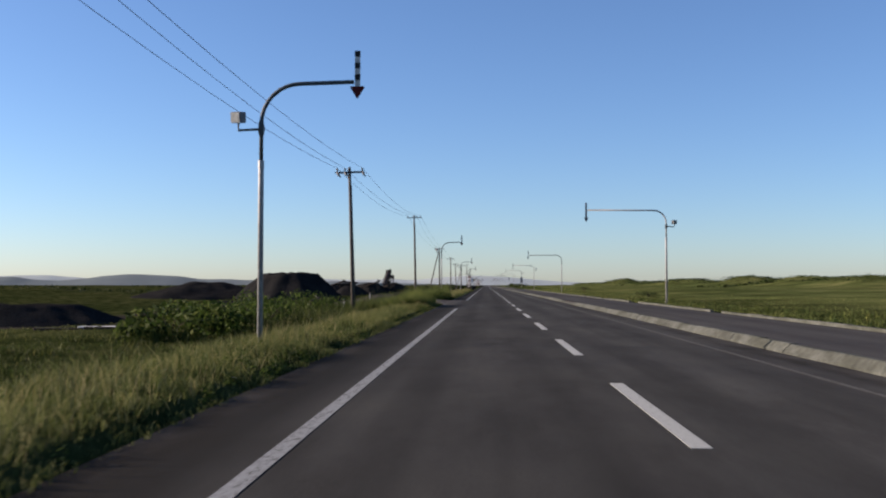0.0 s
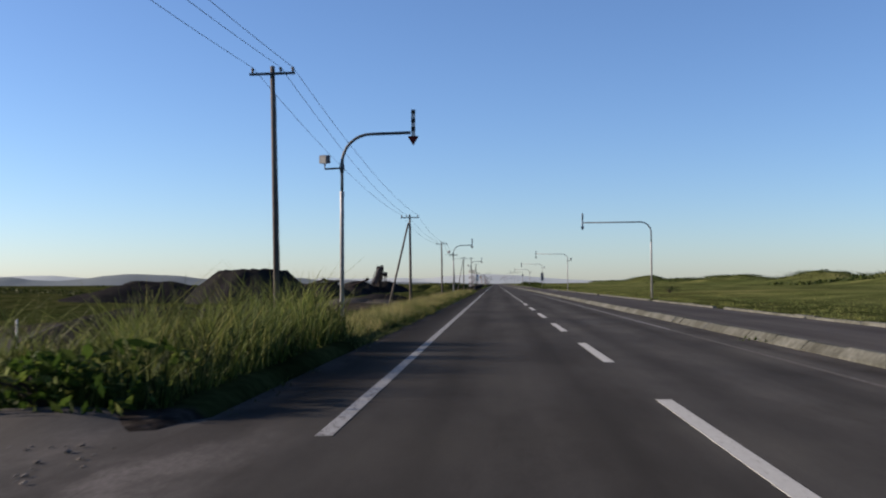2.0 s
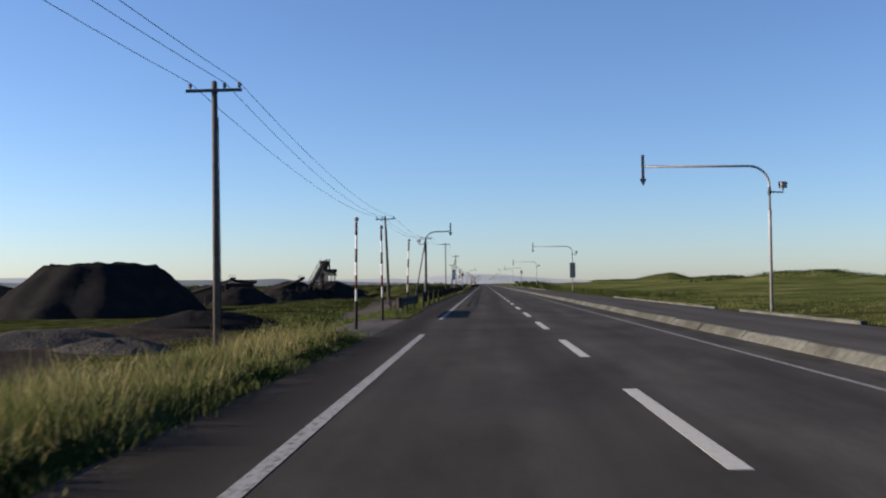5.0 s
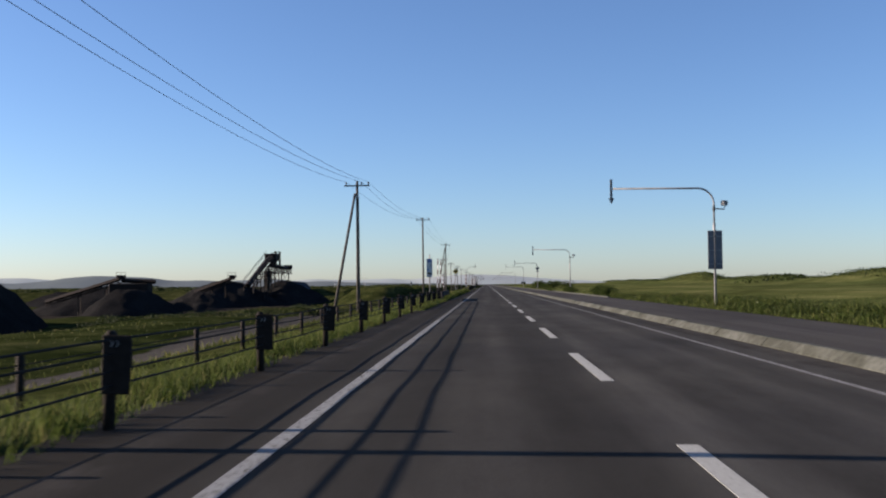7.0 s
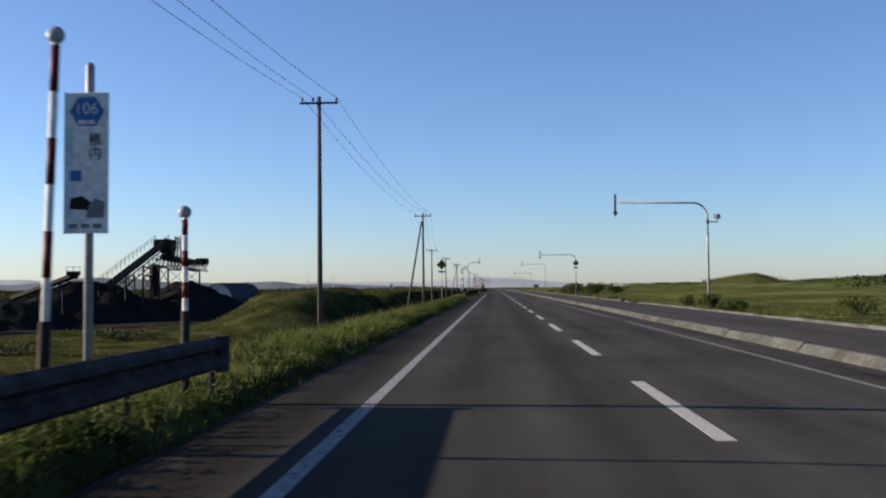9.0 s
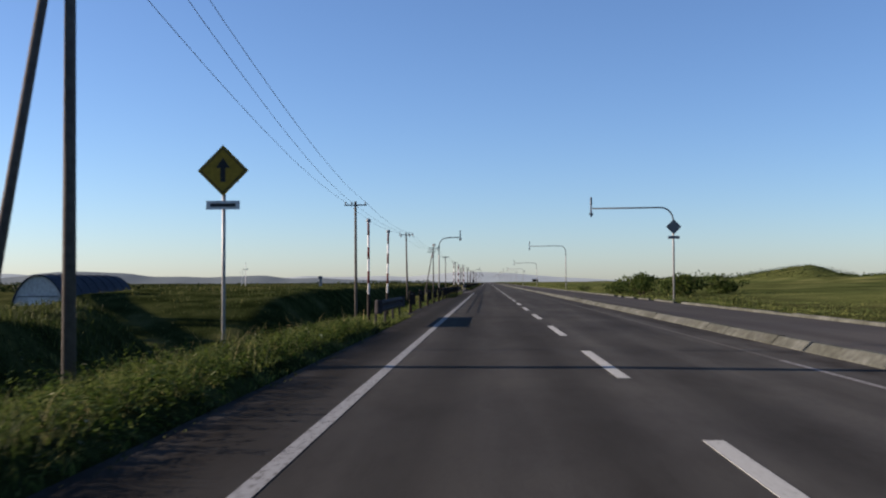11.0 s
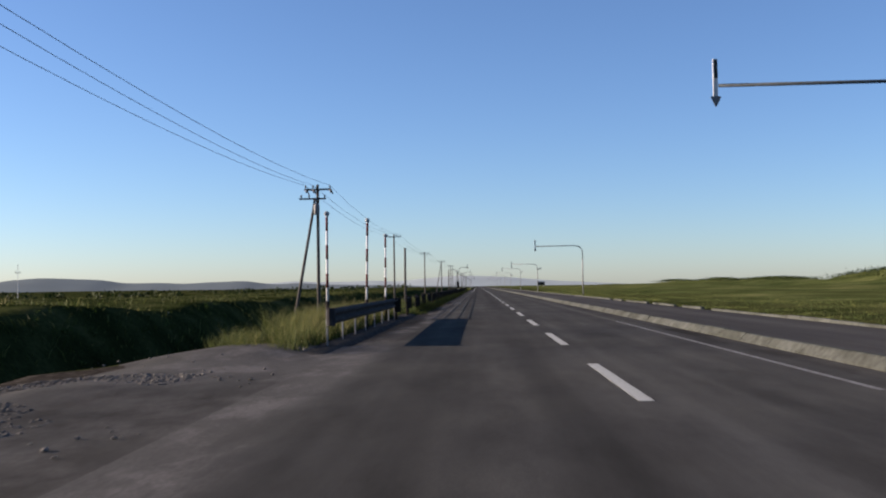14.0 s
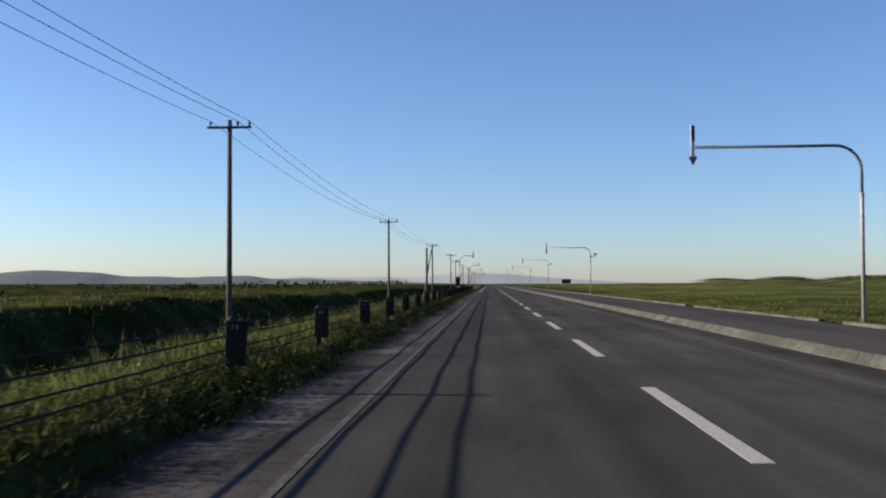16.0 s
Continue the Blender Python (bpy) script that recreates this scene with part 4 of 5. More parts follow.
def panel_backs(x, y):
    top = thing("sign_panels", (x, y, 0.1), "two tall narrow sign panels seen from behind on a post", "road sign")
    for cx in (-0.19, 0.19):
        pl = part("panel", bm_box(cx - 0.15, cx + 0.15, -0.10, -0.08, 1.75, 3.58, 0.01), GREY_BACK, top, "grey panel back")
        for z in (2.0, 2.65, 3.3):
            part("rib", bm_box(cx - 0.14, cx + 0.14, -0.125, -0.1, z - 0.02, z + 0.02), ZINC, pl)
    for z in (2.0, 3.3):
        part("clamp", bm_tube([(0, 0, z - 0.03), (0, 0, z + 0.03)], 0.075, 10), DARK_STEEL, top)


panel_backs(9.25, 299.0)


def far_board(x, y, w, z0, z1, label, strip):
    g = float(ground_z(x, y))
    top = thing("roadside_board", (x, y, g), label, "sign board")
    part("board", bm_box(-w / 2, w / 2, -0.05, 0.0, z0 - g, z1 - g, 0.01), BROWN_STEEL, top, "dark board")
    if strip:
        part("white_strip", bm_box(-w / 2, w / 2, -0.06, 0.01, z1 - g, z1 - g + 0.25), WHITE, top, "white top strip")
    for sx in ((-w * 0.38, w * 0.38) if w > 1 else (0,)):
        part("leg", bm_tube([(sx, 0.04, -0.3), (sx, 0.04, z1 - g)], 0.05, 8), ZINC, top)


far_board(22.9, 904, 2.9, 1.2, 2.4, "dark wide roadside board with white upper edge", True)
far_board(-6.3, 726, 0.55, 0.9, 2.2, "dark upright sign board seen from its shaded side", False)


# ---- gravel heaps ----
def heap(x, y, z0, rx, ry, h, flat, material, label, seed):
    bm = bmesh.new()
    rings, seg = 18, 64
    prev = None
    for i in range(rings + 1):
        r = i / rings
        ring = []
        for k in range(seg):
            a = math.tau * k / seg
            wob = 1 + 0.16 * (noise.noise((math.cos(a) * 1.3, math.sin(a) * 1.3, seed)) + 0.5 * noise.noise((math.cos(a) * 3.5, math.sin(a) * 3.5, seed + 5)))
            p = min(1.0, max(0.0, (1 - r) / max(0.05, 1 - flat)))
            z = h * p * (1 - 0.10 * p) + h * (0.10 * noise.noise((math.cos(a) * r * 3, math.sin(a) * r * 3, seed + 2)) + 0.06 * noise.noise((math.cos(a) * r * 8, math.sin(a) * r * 8, seed + 4)))
            ring.append(bm.verts.new((math.cos(a) * rx * r * wob, math.sin(a) * ry * r * wob, max(z, -0.3) if r < 1 else -0.8)))
            if i == 0:
                break
        if prev:
            if len(prev) == 1:
                for k in range(seg):
                    bm.faces.new((prev[0], ring[k], ring[(k + 1) % seg]))
            else:
                for k in range(seg):
                    bm.faces.new((prev[k], ring[k], ring[(k + 1) % seg], prev[(k + 1) % seg]))
        prev = ring
    ob = part("spoil_mound", bm, material, None, "", True)
    ob.location = (x, y, z0)
    tagged(ob, label, "gravel mound", "gravel mounds in the pit")


heap(-76, 366, -4.4, 21, 22, 10.9, 0.50, HEAP_DARK, "large flat-topped mound of dark gravel", 3)
heap(-112, 380, -4.2, 34, 22, 7.0, 0.2, HEAP_DARK, "long low mound of dark gravel beside the large one", 8)
heap(-74, 276, -6.4, 17, 13, 3.2, 0.35, HEAP_DARK, "dark gravel mound on the pit floor", 14)
heap(-28, 188, -3.6, 8.5, 9, 2.0, 0.12, HEAP_GREY, "pale grey gravel cone on the pit floor", 17)
heap(-19, 205, -3.4, 6, 9, 1.6, 0.2, HEAP_GREY, "low pale grey gravel bank", 19)
for x, y, rx, h, m, sd in ((-26, 232, 7, 1.5, HEAP_GREY, 51), (-39, 226, 9, 2.3, HEAP_DARK, 53), (-23, 252, 6, 1.3, HEAP_DARK, 55), (-52, 246, 10, 2.6, HEAP_DARK, 57), (-20, 226, 4, 1.0, HEAP_GREY, 59), (-44, 190, 9, 2.0, HEAP_DARK, 61)):
    heap(x, y, float(ground_z(x, y)) - 0.3, rx, rx * 0.85, h, 0.25, m, "low heap of gravel on the pit floor", sd)
heap(-34, 150, -3.7, 7.5, 7, 2.6, 0.3, HEAP_DARK, "dark gravel mound beside the pit track", 33)
heap(-47, 93, -3.6, 13, 7, 3.1, 0.4, HEAP_DARK, "long dark earth bank beyond the entrance", 35)
heap(-46.0, 463, -3.6, 13, 10, 6.6, 0.12, HEAP_DARK, "dark gravel cone below the conveyor", 23)
heap(-56, 455, -3.6, 15, 14, 6.3, 0.2, HEAP_DARK, "dark gravel heap beside the conveyor", 27)
heap(-58.5, 407, -3.8, 9, 6, 4.9, 0.3, HEAP_DARK, "dark gravel heap below the small conveyor", 37)
heap(-53, 429, -3.8, 8, 6, 4.3, 0.25, HEAP_DARK, "dark gravel heap below the small conveyor", 39)
heap(-70, 428, -3.8, 15, 13, 5.4, 0.25, HEAP_DARK, "dark gravel heap in the works yard", 29)
heap(-84, 452, -3.8, 16, 12, 4.6, 0.4, HEAP_DARK, "broad dark gravel heap in the works yard", 31)


def pale_slab(x, y, turn):
    top = part("concrete_slab", bm_box(-0.5, 0.5, -0.3, 0.3, -0.1, 0.16, 0.03), WHITE)
    top.location, top.rotation_euler = (x, y, float(ground_z(x, y))), (0, 0, turn)
    tagged(top, "pale slab lying on the gravel flat", "slab", "slabs on the gravel")


pale_slab(-23.5, 50.2, 0.1)
pale_slab(-22.3, 50.5, -0.2)


def low_dark_bar(x, y, turn, length):
    top = part("dark_bar", bm_box(-length / 2, length / 2, -0.16, 0.16, -0.08, 0.13, 0.02), BARK)
    top.location, top.rotation_euler = (x, y, float(ground_z(x, y))), (0, 0, turn)
    tagged(top, "low dark bar lying in the grass", "plank", "planks in the grass")


# two low dark bars just in front of the pale slabs
low_dark_bar(-24.9, 49.6, 0.06, 2.6)
low_dark_bar(-22.4, 49.7, -0.05, 2.2)


# ---- conveyor plant and barn ----
def conveyor_plant(x, y, z0):
    top = thing("conveyor_plant", (x, y, z0), "rusty dark gravel conveyor plant on steel trestles", "conveyor")
    top.rotation_euler, top.scale = (0, 0, radians(90)), (1.7, 1.25, 1)

    def truss(name, a, b, deep, wide, n):
        bm = bmesh.new()
        a, b = Vector(a), Vector(b)
        for s in (-wide / 2, wide / 2):
            for dz in (0, -deep):
                bm_tube([a + Vector((0, s, dz)), b + Vector((0, s, dz))], 0.09, 4, bm)
            for k in range(n):
                p, q = a.lerp(b, k / n), a.lerp(b, (k + 1) / n)
                bm_tube([p + Vector((0, s, 0)), q + Vector((0, s, -deep))], 0.05, 4, bm)
                bm_tube([p + Vector((0, s, 0)), p + Vector((0, s, -deep))], 0.05, 4, bm)
        return part(name, bm, RUST, top)

    def legs(name, x0, x1, za, zb, wide):
        bm = bmesh.new()
        for px in (x0, x1):
            for s in (-wide / 2, wide / 2):
                bm_tube([(px, s, za), (px, s, zb)], 0.11, 4, bm)
        for s in (-wide / 2, wide / 2):
            bm_tube([(x0, s, zb), (x1, s, zb)], 0.12, 4, bm)
            bm_tube([(x0, s, zb - 2), (x1, s, zb)], 0.05, 4, bm)
            bm_tube([(x0, s, zb), (x1, s, zb - 2)], 0.05, 4, bm)
        return part(name, bm, RUST, top)

    truss("incline_truss", (-15, 0, 1.2 - z0), (-3.1, 0, 7.5 - z0), 0.9, 1.4, 12)
    bm = bm_tube([(-15.2, 0, 1.35 - z0), (-2.4, 0, 8.0 - z0)], 0.55, 4)
    part("incline_belt", bm, RUST, top, "dark inclined conveyor belt")
    truss("boom_truss", (-3.4, 0, 5.5 - z0), (7.6, 0, 4.9 - z0), 0.9, 1.4, 12)
    part("boom_belt", bm_tube([(-3.4, 0, 5.75 - z0), (8.0, 0, 5.3 - z0)], 0.42, 4), RUST, top, "dark boom belt")
    part("head_box", bm_box(-3.6, -1.9, -1.0, 1.0, 6.6 - z0, 8.2 - z0, 0.15), RUST, top, "drive housing")
    part("chute", bm_tube([(-2.3, 0, 6.8 - z0), (-1.2, 0, 5.6 - z0)], [0.7, 0.45], 6), RUST, top)
    part("boom_head", bm_box(7.1, 8.1, -0.7, 0.7, 5.1 - z0, 6.1 - z0, 0.1), RUST, top)
    bm = bmesh.new()
    for s in ((0.45, 0.4), (1.35, 0.4), (0.45, -0.4), (1.35, -0.4)):
        bm_tube([(s[0], s[1], 5.0 - z0), (0.9 + (s[0] - 0.9) * 0.75, s[1] * 0.75, 8.95 - z0)], 0.09, 4, bm)
    for k in range(5):
        za, zb = 5.6 - z0 + 0.63 * k, 5.6 - z0 + 0.63 * (k + 1)
        for s in (-0.4, 0.4):
            bm_tube([(0.47, s, za), (1.33, s, zb)], 0.055, 4, bm)
            bm_tube([(0.47, s, zb), (1.33, s, zb)], 0.055, 4, bm)
    part("mast", bm, RUST, top, "open lattice mast")
    legs("trestle", 0.0, 4.6, -0.5, 4.1 - z0, 1.8)
    legs("trestle", -6.0, -3.9, -0.5, 4.2 - z0, 1.8)
    legs("trestle", -9.6, -7.8, -0.5, 3.0 - z0, 1.8)
    bm = bmesh.new()
    for k in range(15):
        px, pz = -15 + 0.82 * k, 1.9 - z0 + 0.435 * k
        for s in (-0.75, 0.75):
            bm_tube([(px, s, pz - 0.2), (px, s, pz + 0.75)], 0.03, 4, bm)
    for s in (-0.75, 0.75):
        for dz in (0.4, 0.75):
            bm_tube([(-15, s, 1.9 - z0 + dz), (-3.5, s, 8.0 - z0 + dz)], 0.03, 4, bm)
    part("handrail", bm, RUST, top, "thin handrail")
    for s in (-0.8, 0.8):
        bm = bmesh.new()
        for px in (-1.8, -0.9):
            bm_tube([(px, s, 7.0 - z0), (px, s, 8.3 - z0)], 0.03, 4, bm)
        for dz in (7.0, 7.7, 8.3):
            bm_tube([(-1.9, s, dz - z0), (-0.8, s, dz - z0)], 0.03, 4, bm)
        part("platform_rail", bm, RUST, top)
    part("hopper", bm_tube([(-5.2, 0, 0.2 - z0), (-5.2, 0, 2.2 - z0), (-5.2, 0, 4.6 - z0)], [0.3, 0.55, 0.55], 8), RUST, top, "dark steel hopper")


conveyor_plant(-48.0, 466.5, -4.2)


def field_conveyor(x, y, low, high, run, boom):
    """A lighter belt conveyor that climbs run metres to its head; boom: length of the level arm past the head, or 0."""
    z0 = float(ground_z(x, y)) - 0.2
    top = thing("field_conveyor", (x, y, z0), "dark steel belt conveyor climbing from the gravel heaps", "conveyor", "small gravel conveyors")
    lo, hi = low - z0, high - z0
    for s in (-0.45, 0.45):
        part("side_frame", bm_tube([(-run, s, lo), (0, s, hi)], 0.09, 4), RUST, top)
        part("lower_chord", bm_tube([(-run, s, lo - 0.5), (0, s, hi - 0.6)], 0.06, 4), RUST, top)
    n = max(4, int(run / 1.2))
    for s in (-0.45, 0.45):
        zigzag = []
        for k in range(n + 1):
            u = k / n
            zigzag.append((-run + run * u, s, (lo + (hi - lo) * u) if k % 2 else (lo - 0.5 + (hi - lo - 0.1) * u)))
        part("lattice", bm_tube(zigzag, 0.045, 4), RUST, top)
    part("belt", bm_tube([(-run, 0, lo + 0.12), (0, 0, hi + 0.12)], 0.34, 4), RUST, top, "dark rubber belt")
    part("head_drum", bm_tube([(0.1, -0.6, hi + 0.1), (0.1, 0.6, hi + 0.1)], 0.32, 10), RUST, top)
    part("head_guard", bm_box(-0.5, 0.6, -0.7, 0.7, hi + 0.2, hi + 0.62, 0.06), RUST, top)
    bm = bmesh.new()
    for px in (-1.1, -0.3, 0.5):
        bm_tube([(px, 0.7, hi), (px, 0.7, hi + 1.15)], 0.035, 4, bm)
    for dz in (0.65, 1.15):
        bm_tube([(-1.1, 0.7, hi + dz), (0.5, 0.7, hi + dz)], 0.03, 4, bm)
    part("platform_rail", bm, RUST, top, "thin platform rail")
    for u in (0.45, 0.8):
        px, pz = -run * (1 - u), lo + (hi - lo) * u
        for s in (-0.6, 0.6):
            part("leg", bm_tube([(px - 0.2 * s, s * 1.5, -0.3), (px, s * 0.7, pz - 0.3)], 0.08, 4), RUST, top)
    if boom:
        part("boom_belt", bm_tube([(0.2, 0, hi - 0.2), (boom, 0, hi - 0.5)], 0.38, 4), RUST, top, "level belt arm")
        part("boom_box", bm_box(-1.6, boom * 0.85, -1.2, 1.2, hi - 2.6, hi - 0.7, 0.1), RUST, top, "dark screen housing")
        for px in (-1.4, boom * 0.8):
            for s in (-1.0, 1.0):
                part("leg", bm_tube([(px, s, -0.3), (px, s, hi - 2.5)], 0.11, 4), RUST, top)


field_conveyor(-49.8, 436, 0.1, 2.7, 7.2, 0)
field_conveyor(-62.2, 412, -1.2, 2.6, 12.7, 5.8)


def arch_barn(x, y, z0, r, h, length):
    top = thing("arch_barn", (x, y, z0), "grey round-arched barn with dark blue roof sheets", "barn")
    arc = [(r * math.cos(math.pi * k / 20), h * math.sin(math.pi * k / 20)) for k in range(21)]
    bm = bmesh.new()
    rows = [[bm.verts.new((a * s, yy, b * s)) for a, b in arc] for yy, s in ((-0.3, 1.02), (length, 1.02), (length, 0.99), (-0.3, 0.99))]
    for a, b in zip(rows, rows[1:] + rows[:1]):
        for k in range(20):
            bm.faces.new((a[k], a[k + 1], b[k + 1], b[k]))
    bmesh.ops.recalc_face_normals(bm, faces=bm.faces)
    part("roof", bm, SHEET_BLUE, top, "blue-grey arched roof")
    for yy in (0.0, length - 0.3):
        part("end_wall", bm_plate([(a * 0.99, b * 0.99) for a, b in arc], yy, yy + 0.12), SHEET, top, "pale grey end wall")
    part("door", bm_box(-1.4, 1.2, -0.06, -0.01, 0, 2.5), WHITE, top, "pale sliding door")
    part("door_rail", bm_box(-2.6, 2.4, -0.12, -0.02, 2.52, 2.66), GREY_BACK, top)
    for k in range(1, 8):
        bm = bmesh.new()
        pts = [(a * 1.03, length * k / 8, b * 1.03) for a, b in arc]
        part("roof_rib", bm_tube(pts, 0.05, 4, bm), SHEET_BLUE, top)


arch_barn(-57.3, 521, -2.9, 3.45, 5.2, 24)


def pillar(x, y):
    z0 = float(ground_z(x, y))
    top = thing("concrete_pillar", (x, y, z0), "pale concrete pillar with wider cap in the field", "pillar")
    part("shaft", bm_box(-0.17, 0.17, -0.17, 0.17, -0.3, 1.7 - z0, 0.02), PALE, top)
    part("cap", bm_box(-0.23, 0.23, -0.23, 0.23, 1.7 - z0, 2.05 - z0, 0.02), GREY_BACK, top)


pillar(-22.5, 523)


def field_mast(x, y, h):
    z0 = float(ground_z(x, y))
    top = thing("field_mast", (x, y, z0), "thin white mast with small instruments in the field", "mast")
    t = h - z0
    part("pole", bm_tube([(0, 0, -0.3), (0, 0, t)], [0.05, 0.03], 8), WHITE, top)
    part("cross_bar", bm_tube([(-0.3, 0, t - 0.9), (0.3, 0, t - 0.9)], 0.025, 6), ZINC, top)
    for s in (-0.3, 0.0, 0.3):
        part("sensor", bm_tube([(s, 0, t - 0.9 if s else t), (s, 0, t - 0.7 if s else t + 0.15)], 0.06, 8), GREY_BACK, top)


field_mast(-39, 551.5, 4.2)
field_mast(-62, 640, 4.6)


# ---- bushes ----
def unit(rng, n):
    d = rng.normal(size=(n, 3))
    return d / np.linalg.norm(d, axis=1, keepdims=True)


def leaf_mesh(name, p, size, rng):
    """Pointed leaves of the given half-lengths, turned every way, at points p."""
    u = unit(rng, len(p))
    w = np.cross(u, unit(rng, len(p)))
    w = w / np.maximum(1e-6, np.linalg.norm(w, axis=1, keepdims=True)) * size[:, None] * 0.45
    u = u * size[:, None]
    co = np.stack([p - u, p + w, p + u, p - w], 1).reshape(-1, 3)
    me = bpy.data.meshes.new(name)
    me.vertices.add(len(co))
    me.vertices.foreach_set("co", co.ravel())
    me.loops.add(len(co))
    me.loops.foreach_set("vertex_index", np.arange(len(co)))
    me.polygons.add(len(p))
    me.polygons.foreach_set("loop_start", np.arange(len(p)) * 4)
    me.polygons.foreach_set("loop_total", np.full(len(p), 4))
    me.update(calc_edges=True)
    return me


def bush(name, x, y, r, h, leaf, count, label, seed, foliage=None):
    z0 = float(ground_z(x, y))
    top = thing(name, (x, y, z0), label, "bush", "bushes")
    rng = np.random.RandomState(seed)
    bm = bmesh.new()
    for k in range(7):
        a, s = rng.rand() * math.tau, rng.uniform(0.3, 0.8)
        bm_tube([(0, 0, -0.2), (math.cos(a) * r * s * 0.5, math.sin(a) * r * s * 0.5, h * 0.45), (math.cos(a) * r * s, math.sin(a) * r * s, h * rng.uniform(0.6, 0.9))], [0.03, 0.02, 0.008], 5, bm)
    part("stem", bm, BARK, top)
    lumps = np.array([(rng.normal(0, r * 0.45), rng.normal(0, r * 0.45), h * rng.uniform(0.25, 0.8), rng.uniform(0.35, 0.6)) for _ in range(9)])
    pick = lumps[rng.randint(0, 9, count)]
    p = pick[:, :3] + unit(rng, count) * np.array([r, r, h * 0.7]) * pick[:, 3:] * rng.uniform(0.6, 1.05, (count, 1))
    p[:, 2] = np.maximum(0.02, p[:, 2])
    me = leaf_mesh("crown", p, leaf * rng.uniform(0.6, 1.3, count), rng)
    me.materials.append(foliage or LEAF)
    lv = new("crown", me)
    lv.parent = top


BUSHES = ((-14.9, 38, 1.9, 1.5, 0.19, 900, "large broad-leaved green bush below the verge"), (-15.9, 42.5, 1.8, 1.6, 0.18, 800, "broad-leaved green bush below the verge"), (9.1, 339.5, 0.7, 0.85, 0.07, 900, "small green bush at the path edge"), (9.4, 345, 0.9, 0.95, 0.07, 1100, "small green bush at the path edge"), (9.2, 350.5, 0.7, 0.8, 0.06, 800, "small green bush at the path edge"),
          (9.0, 372, 0.6, 0.7, 0.06, 700, "low green bush at the path edge"), (9.1, 376.5, 0.7, 0.75, 0.06, 800, "low green bush at the path edge"), (9.0, 382.5, 0.6, 0.6, 0.06, 600, "low green bush at the path edge"), (12.5, 366, 0.9, 0.8, 0.06, 700, "low green bush beyond the path"),
          (10.4, 480, 1.3, 1.6, 0.12, 1300, "tall broad-leaved green bush at the path edge"), (10.9, 486, 1.5, 1.75, 0.12, 1500, "tall broad-leaved green bush at the path edge"), (12.6, 498, 1.6, 1.1, 0.11, 1300, "spreading broad-leaved green bush beyond the path"), (11.6, 503, 1.3, 0.8, 0.10, 900, "low broad-leaved green bush beyond the path"), (10.3, 491, 1.3, 1.2, 0.11, 1200, "tall broad-leaved green bush at the path edge"),
          (13.6, 478, 1.8, 1.7, 0.12, 1500, "broad-leaved green bush beyond the path"), (14.5, 487, 1.9, 1.6, 0.12, 1500, "broad-leaved green bush beyond the path"), (17, 482, 1.8, 1.5, 0.12, 1300, "broad-leaved green bush beyond the path"),
          (9.4, 514, 0.8, 0.65, 0.06, 600, "low round green bush at the path edge"), (8.35, 411.5, 0.5, 0.42, 0.06, 500, "low green bush at the path edge"), (8.1, 402.3, 0.42, 0.52, 0.05, 500, "low green bush at the path edge"), (7.95, 395.2, 0.34, 0.5, 0.05, 420, "low green bush growing out of the path edge"), (8.05, 131.2, 0.3, 0.42, 0.04, 300, "low dark weed tuft at the path edge"),
          (4.32, 465, 0.2, 0.34, 0.05, 120, "green weed tuft growing at the kerb"), (4.32, 470.5, 0.14, 0.28, 0.05, 80, "green weed tuft growing at the kerb"), (4.3, 90.6, 0.5, 0.2, 0.05, 150, "low straw weed tuft at the kerb"), (4.3, 29, 0.15, 0.3, 0.05, 80, "green weed tuft growing at the kerb"),
          (14, 92, 1.2, 0.5, 0.07, 400, "low dark green shrub on the grass"), (15, 164, 1.0, 0.7, 0.07, 400, "low dark green shrub on the grass"), (16, 536, 1.2, 0.5, 0.07, 500, "low green shrub beyond the path"),
          (-12, 236, 2.2, 1.2, 0.10, 1100, "green shrub beside the verge"), (-10.5, 229, 1.6, 1.1, 0.10, 900, "green shrub beside the verge"))
BUSHES += ((-11.4, 126, 1.0, 0.8, 0.08, 1000, "dark green shrub beside the verge"), (-10.6, 130, 1.0, 0.75, 0.08, 800, "dark green shrub beside the verge"), (-10.8, 176, 1.2, 0.8, 0.09, 800, "dark green shrub beside the verge"), (-12, 193, 1.6, 0.9, 0.09, 900, "dark green shrub beside the verge"))
WEEDS = ((-11.2, 38), (-13.8, 40), (-11.6, 42), (-12.8, 46), (-10.9, 48), (-14.5, 52), (-12.2, 54), (-10.6, 56), (-16.5, 58), (-13.4, 59))
BUSHES += tuple((x, y, 1.7 + 0.3 * math.sin(y), 1.3 + 0.3 * math.cos(3 * y), 0.075, 1700, "waist-high dark green weeds below the verge") for x, y in WEEDS)
BUSHES += tuple((-6.3 - 1.9 * k, 79.2 + 0.6 * (k % 2), 1.2, 0.62, 0.09, 900, "clump of tall broad reeds beside the entrance") for k in range(3))
for i, b in enumerate(BUSHES):
    bush("bush", *b, 40 + i, WEED_LEAF if "weeds" in b[6] or "reeds" in b[6] else SCRUB if "dark" in b[6] else LEAF)
rng = random.Random(4)
for i in range(26):
    bush("bush", rng.uniform(-38, -13.5), rng.uniform(328, 398), rng.uniform(1.2, 2.4), rng.uniform(0.5, 0.95), 0.09, 700, "low dark green shrub in the rough field", 140 + i, SCRUB)
for i in range(5):
    a = i * 2.4
    bush("bush", -17.0 + (0.6 + 0.42 * i) * math.cos(a), 419 + (1.2 + 1.1 * i) * math.sin(a), 1.5, 0.45, 0.08, 700, "low dark scrub over the grassy hillock", 90 + i, SCRUB)


